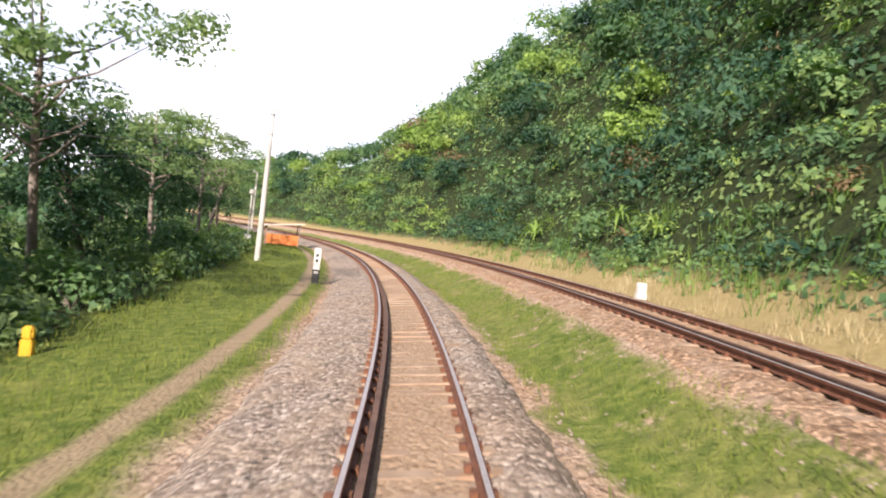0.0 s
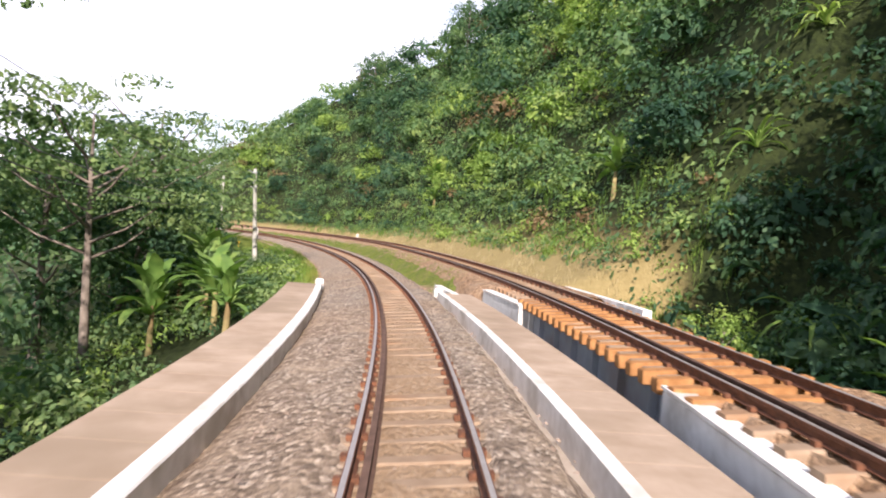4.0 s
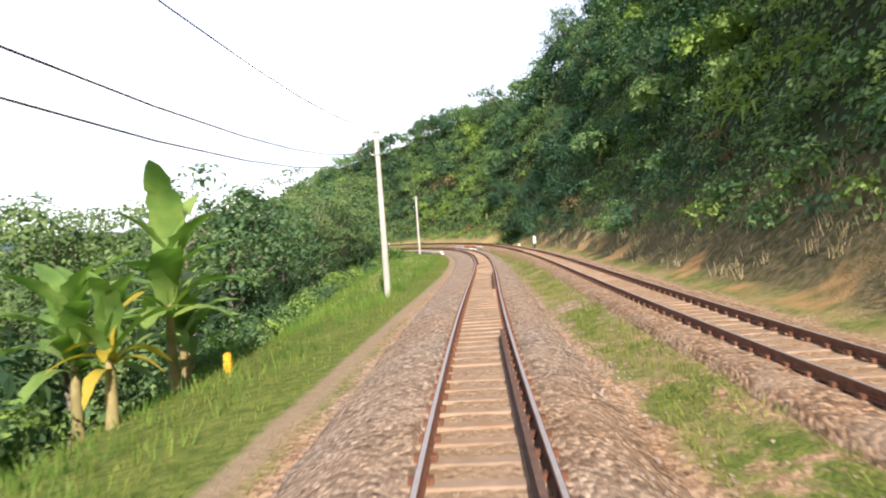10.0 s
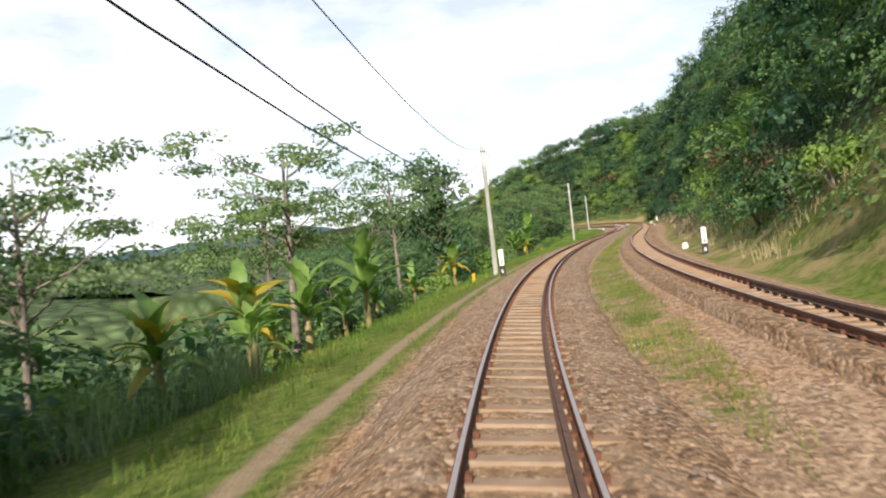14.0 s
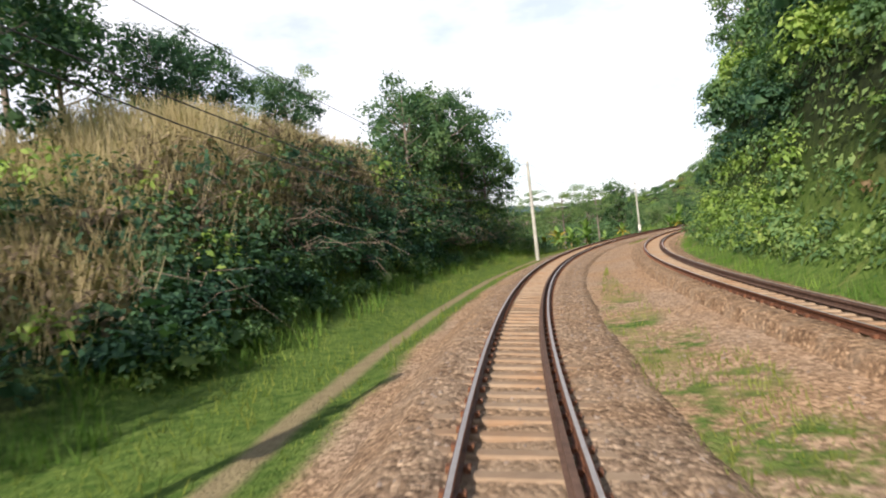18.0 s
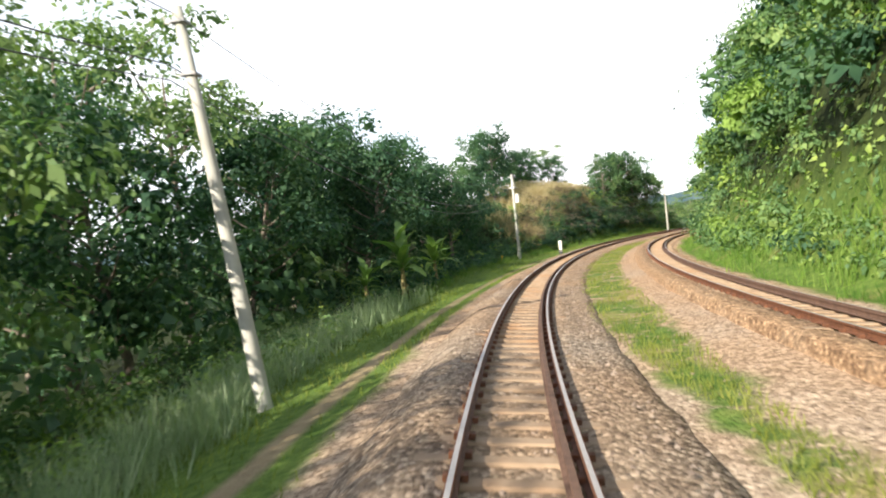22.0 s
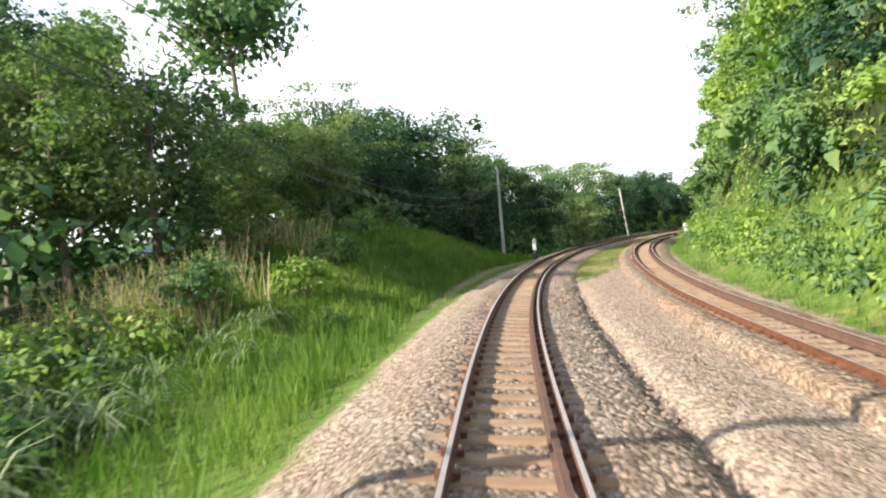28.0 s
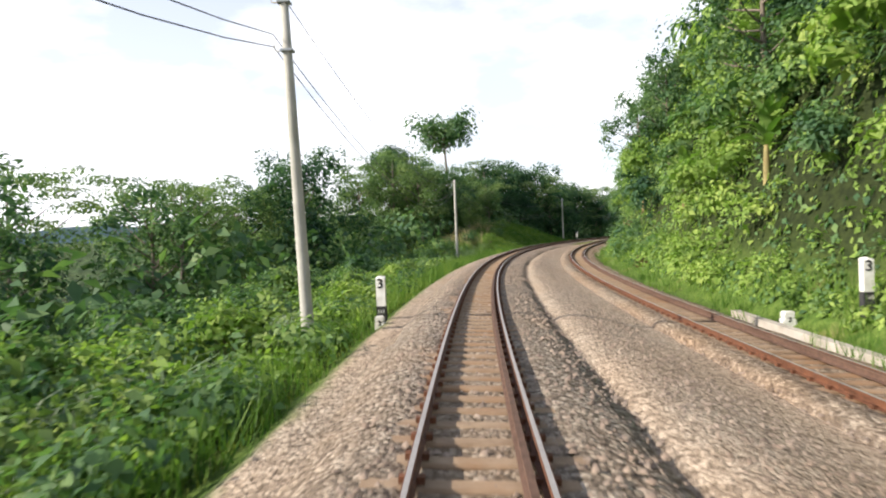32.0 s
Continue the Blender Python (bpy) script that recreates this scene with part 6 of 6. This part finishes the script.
# ---- the bridge ----
def bridge():
    s0, s1 = BRIDGE
    q = np.arange(s0 - .5, s1 + .6, 1.0)
    br = empty("concrete_bridge")
    tagged(br, "short concrete bridge with white kerbs and slab walkways", "bridge", kind="structure")
    sweep("deck", q, 0, 0, 0, [(-2.36, -.62), (1.9, -.45), (1.9, -1.3), (-2.36, -1.3)], CONCRETE, br, "grey concrete trough deck")
    for a, b, zt, w0, w1 in ((-2.42, -2.2, -.24, -3.45, -2.42), (1.76, 1.96, -.08, 1.96, 2.92)):
        qk = q if a < 0 else q[q > s0 + 2.2]
        sweep("kerb", qk, 0, zt, 0, [(a, 0), (b - .02, 0), (b, -.02), (b, -.7), (a, -.7)], WHITE, br, "white painted concrete kerb")
        for e in ((s0 if a < 0 else s0 + 2.7) - .75, s1 + .75):
            bm = bmesh.new()
            box(bm, -.15, .15, -.2, .2, -.8, .09, .03)
            ob = part("end_block", bm, WHITE, br, "white painted end block")
            ob.matrix_basis = at(e, (a + b) / 2, zt)
        ww = np.arange(s0 + (.2 if a < 0 else 2.4), s1 + .1, 1.0)
        for i in range(len(ww) - 1):
            sweep("walkway_slab", np.linspace(ww[i] + .006, ww[i + 1] - .006, 3), 0, zt - .025, 0, [(w0, 0), (w1, 0), (w1, -.09), (w0, -.09)], WALK, br)
        for e in (.2, .8):
            c = w0 + (w1 - w0) * e
            sweep("walkway_beam", ww, 0, zt - .118, 0, [(c - .06, 0), (c + .06, 0), (c + .06, -.22), (c - .06, -.22)], STEEL, br, "dark steel beam under the walkway")
    # walls that run on beyond both ends
    sweep("wing_wall", np.linspace(s0 - .8, s0 + 2.6, 5), np.linspace(2.26, 2.36, 5), -.09, 0, [(-.13, 0), (.13, 0), (.15, -1.4), (-.15, -1.4)], WHITE, br, "low white wing wall")
    sweep("wing_wall", np.linspace(s1 + 1.0, s1 + 3.4, 4), -2.38, 0, 0, [(-.16, -.30), (.16, -.30), (.16, -1.4), (-.16, -1.4)], WHITE, br, "low white wing wall")
    sweep("wing_wall", np.linspace(s1 + 1.2, s1 + 3.4, 4), 2.1, 0, 0, [(-.14, -.16), (.14, -.16), (.14, -1.2), (-.14, -1.2)], WHITE, br, "low white wing wall")
    for e in (s0 - 1.0, s1 + .6):
        sweep("abutment", np.array([e - .8, e + .8]), 0, 0, 0, [(-2.9, -1.302), (2.5, -1.302), (2.5, -6.5), (-2.9, -6.5)], CONCRETE, br, "stained concrete abutment")

    gb = empty("girder_bridge")
    tagged(gb, "grey steel girder bridge carrying timber sleepers", "bridge", kind="structure")
    w = np.arange(s0 + 6.6, s1 - 4.0, 1.0)
    for e in (-.78, .78):
        sweep("girder", w, n2(w) + e, z2(w) - .36, 0, [(-.16, 0), (.16, 0), (.16, -.03), (.012, -.03), (.012, -1.0), (.16, -1.0), (.16, -1.03), (-.16, -1.03), (-.16, -1.0), (-.012, -1.0), (-.012, -.03), (-.16, -.03)], STEEL, gb, "riveted grey plate girder")
        for g in np.arange(s0 + 7, s1 - 4.6, 1.5):
            m = at(g, float(n2(g)) + e, float(z2(g)) - .36)
            ob = one_box("stiffener", (-.14, .14, -.01, .01, -1.0, -.03), STEEL, gb)
            ob.matrix_basis = m
    for g in np.arange(s0 + 6.7, s1 - 3.6, .55):
        m = at(g, float(n2(g)), float(z2(g)) - .16) @ Matrix.Rotation(float(cant(g)) * .8, 4, "Y")
        ob = one_box("timber_sleeper", (-1.12, 1.12, -.12, .12, -.20, .012), TIMBER, gb, "", .015)
        ob.matrix_basis = m
    for a, b, na, nb, za, zb in ((s0 + 2.8, s0 + 7.2, 3.43, 3.58, .10, .10), (s1 - 4.6, s1 + 3.4, 3.50, 3.20, .10, -.06)):
        w = np.linspace(a, b, 9)
        wall = sweep("bearing_wall", w, np.linspace(na, nb, 9), np.linspace(za, zb, 9), 0, [(-.14, -.03), (-.11, 0), (.11, 0), (.14, -.03), (.18, -5.5), (-.18, -5.5)], WHITE, gb, "stained whitewashed bearing wall")
        sweep("coping", w, np.linspace(na, nb, 9), np.linspace(za, zb, 9) + .045, 0, [(-.17, 0), (.17, 0), (.17, -.04), (-.17, -.04)], WHITE, wall, "white coping along the wall")
    for e, n0 in ((s0 + 7.0, 3.72), (s1 - 4.4, 3.75)):
        sweep("bearing_shelf", np.array([e - .35, e + .35]), 0, 0, 0, [(n0, .03), (6.2, .10), (6.2, -6), (n0, -6)] if e < 45 else [(n0, -.9), (6.2, -.9), (6.2, -6), (n0, -6)], WHITE if e < 45 else CONCRETE, gb, "stained bearing end under the girders")
    sweep("far_kerb", np.arange(s0 + 2.0, s0 + 9.1, 1.0), n2(np.arange(s0 + 2.0, s0 + 9.1, 1.0)) + 1.75, z2(s0) - .12, 0, [(-.12, 0), (.12, 0), (.12, -.5), (-.12, -.5)], WHITE, gb, "white kerb beside the track")


TIMBER = simple("rust_stained_timber", (0.256, 0.120, 0.044), (0.416, 0.216, 0.088), 6.0, 0.9, 0.15)
bridge()

EDGING = simple("pale_concrete_edging", (0.320, 0.288, 0.240), (0.464, 0.432, 0.376), 1.4, 0.9, 0.15, stain=(0.272, 0.232, 0.176))
# low concrete edging beyond the far track
for a, b in ((-30, 32), (57, 84), (473, 492)):
    q = np.arange(a, b + .1, 1.0)
    tagged(sweep("edging", q, n2(q) + 1.85, z2(q) - .22, 0, [(-.12, 0), (.12, 0), (.14, -.6), (-.14, -.6)], EDGING), "low pale concrete edging beside the far track", "kerb", kind="structure")


# ---- the hut ----
ORANGE = simple("faded_orange_sheet", (0.440, 0.128, 0.032), (0.576, 0.208, 0.064), 5.0, 0.8)
ROOF = simple("bleached_roof_board", (0.42, 0.36, 0.28), (0.62, 0.54, 0.44), 3.0, 0.9)
hut = empty("hut", at(-58.0, -4.7, float(ground(-58, -4.7))))
tagged(hut, "small open hut with orange sheets and a sloping roof", "hut")
for x in (-1.3, 1.3):
    for y in (-1.0, 1.0):
        one_box("post", (x - .05, x + .05, y - .05, y + .05, -.2, 1.75 + .1 * x), BARK, hut, "thin wooden post")
bm = bmesh.new()
box(bm, -1.6, 1.7, -1.3, 1.3, 1.72, 1.78)
bmesh.ops.rotate(bm, verts=bm.verts, cent=(0, 0, 1.75), matrix=Matrix.Rotation(radians(-7), 3, "Y"))
part("roof", bm, ROOF, hut, "bleached board roof")
one_box("front_sheet", (-1.25, 1.25, -1.06, -1.04, .15, .95), ORANGE, hut, "faded orange sheet")
one_box("side_sheet", (-1.31, -1.29, -.95, .95, .15, 1.3), ORANGE, hut, "faded orange sheet")
one_box("bench", (-1.2, 1.2, -.3, .9, .35, .42), BARK, hut, "plank bench")

# ---- dead branches on the mound ----
rb = np.random.default_rng(61)
TWIG = simple("bleached_dead_wood", (0.13, 0.10, 0.075), (0.27, 0.21, 0.16), 8.0, 0.9)
V, F = [], []
for i in range(90):
    s, n = float(rb.uniform(214, 262)), float(rb.uniform(-9.4, -6.8))
    c = Vector([float(v) for v in place(s, n, float(ground(s, n)) + .5)])
    for j in range(14):
        d = Vector(rb.normal(0, 1, 3))
        d.z = abs(d.z) * .6
        d.normalize()
        L = float(rb.uniform(.6, 2.4))
        p1 = c + d * L * .5 + Vector(rb.normal(0, .2, 3))
        p2 = c + d * L + Vector((0, 0, -.32 * L)) + Vector(rb.normal(0, .2, 3))
        tv, tf = tube([c, p1, p2], [.018, .011, .004], 4)
        k = len(V)
        V += tv
        F += [tuple(q + k for q in g) for g in tf]
tagged(link_mesh("dead_branches", V, F, TWIG), "bleached dead branches hanging on the overgrown bank", "branches", kind="stuff")


# ---- loose stones ----
def loose_stones():
    rng = np.random.default_rng(71)
    k = 52000
    s = np.where(rng.uniform(0, 1, k) < .6, rng.uniform(-25, 492, k), rng.uniform(395, 492, k))
    which = rng.uniform(0, 1, k)
    e = np.where(which < .62, rng.choice([-1, 1], k) * rng.uniform(.66, 2.35, k), np.where(which < .74, rng.uniform(-.5, .5, k), rng.uniform(2.2, 3.9 + 1.8 * (s > 400), k)))
    e = np.where((s > 398) & (rng.uniform(0, 1, k) < .42), rng.uniform(2.1, 5.8, k), e)
    prof_e = [-2.55, -2.3, -1.75, -1.3, -1.0, -.72, -.62, -.3, .3, .62, .72, 1.0, 1.3, 1.75, 2.3, 2.55]
    prof_z = [-.55, -.54, -.38, -.185, -.146, -.160, -.215, -.20, -.20, -.215, -.160, -.146, -.185, -.38, -.54, -.55]
    z = np.where(np.abs(e) < 2.4, np.interp(e, prof_e, prof_z) - e * np.sin(cant(s)) * (np.abs(e) < 1.3), ground(s, e))
    z = np.where(e > 3.2, np.maximum(z, z2(s) + np.interp(e - n2(s), prof_e, prof_z)), z)
    keep = (gully(s) < .05) | (np.abs(e) < 2.0)
    s, e, z = s[keep], e[keep], z[keep]
    k = len(s)
    p = place(s, e, z)
    r = rng.uniform(.018, .045, k) * (1 + .3 * smooth(330, 410, s)) * np.where(np.abs(e) > 2.4, .8, 1)
    a = rng.uniform(0, 6.283, k)
    V = np.zeros((k, 5, 3))
    for j in range(4):
        t = a + j * 1.5708 + rng.normal(0, .25, k)
        q = r * rng.uniform(.75, 1.35, k)
        V[:, j] = p + np.stack([np.cos(t) * q, np.sin(t) * q, rng.uniform(-.5, .25, k) * r], -1)
    V[:, 4] = p + np.stack([rng.normal(0, .35, k) * r, rng.normal(0, .35, k) * r, r * rng.uniform(.5, 1.0, k)], -1)
    idx = (np.arange(k) * 5)[:, None, None] + np.array([[0, 1, 4], [1, 2, 4], [2, 3, 4], [3, 0, 4]])[None]
    me = bpy.data.meshes.new("loose_stones")
    me.vertices.add(5 * k)
    me.vertices.foreach_set("co", V.astype(np.float32).ravel())
    me.loops.add(12 * k)
    me.loops.foreach_set("vertex_index", idx.ravel().astype(np.int32))
    me.polygons.add(4 * k)
    me.polygons.foreach_set("loop_start", np.arange(0, 12 * k, 3, dtype=np.int32))
    me.update(calc_edges=True)
    me.materials.append(STONE)
    tagged(new("loose_stones", me), "loose grey and brown ballast stones", "stones", kind="stuff")


loose_stones()
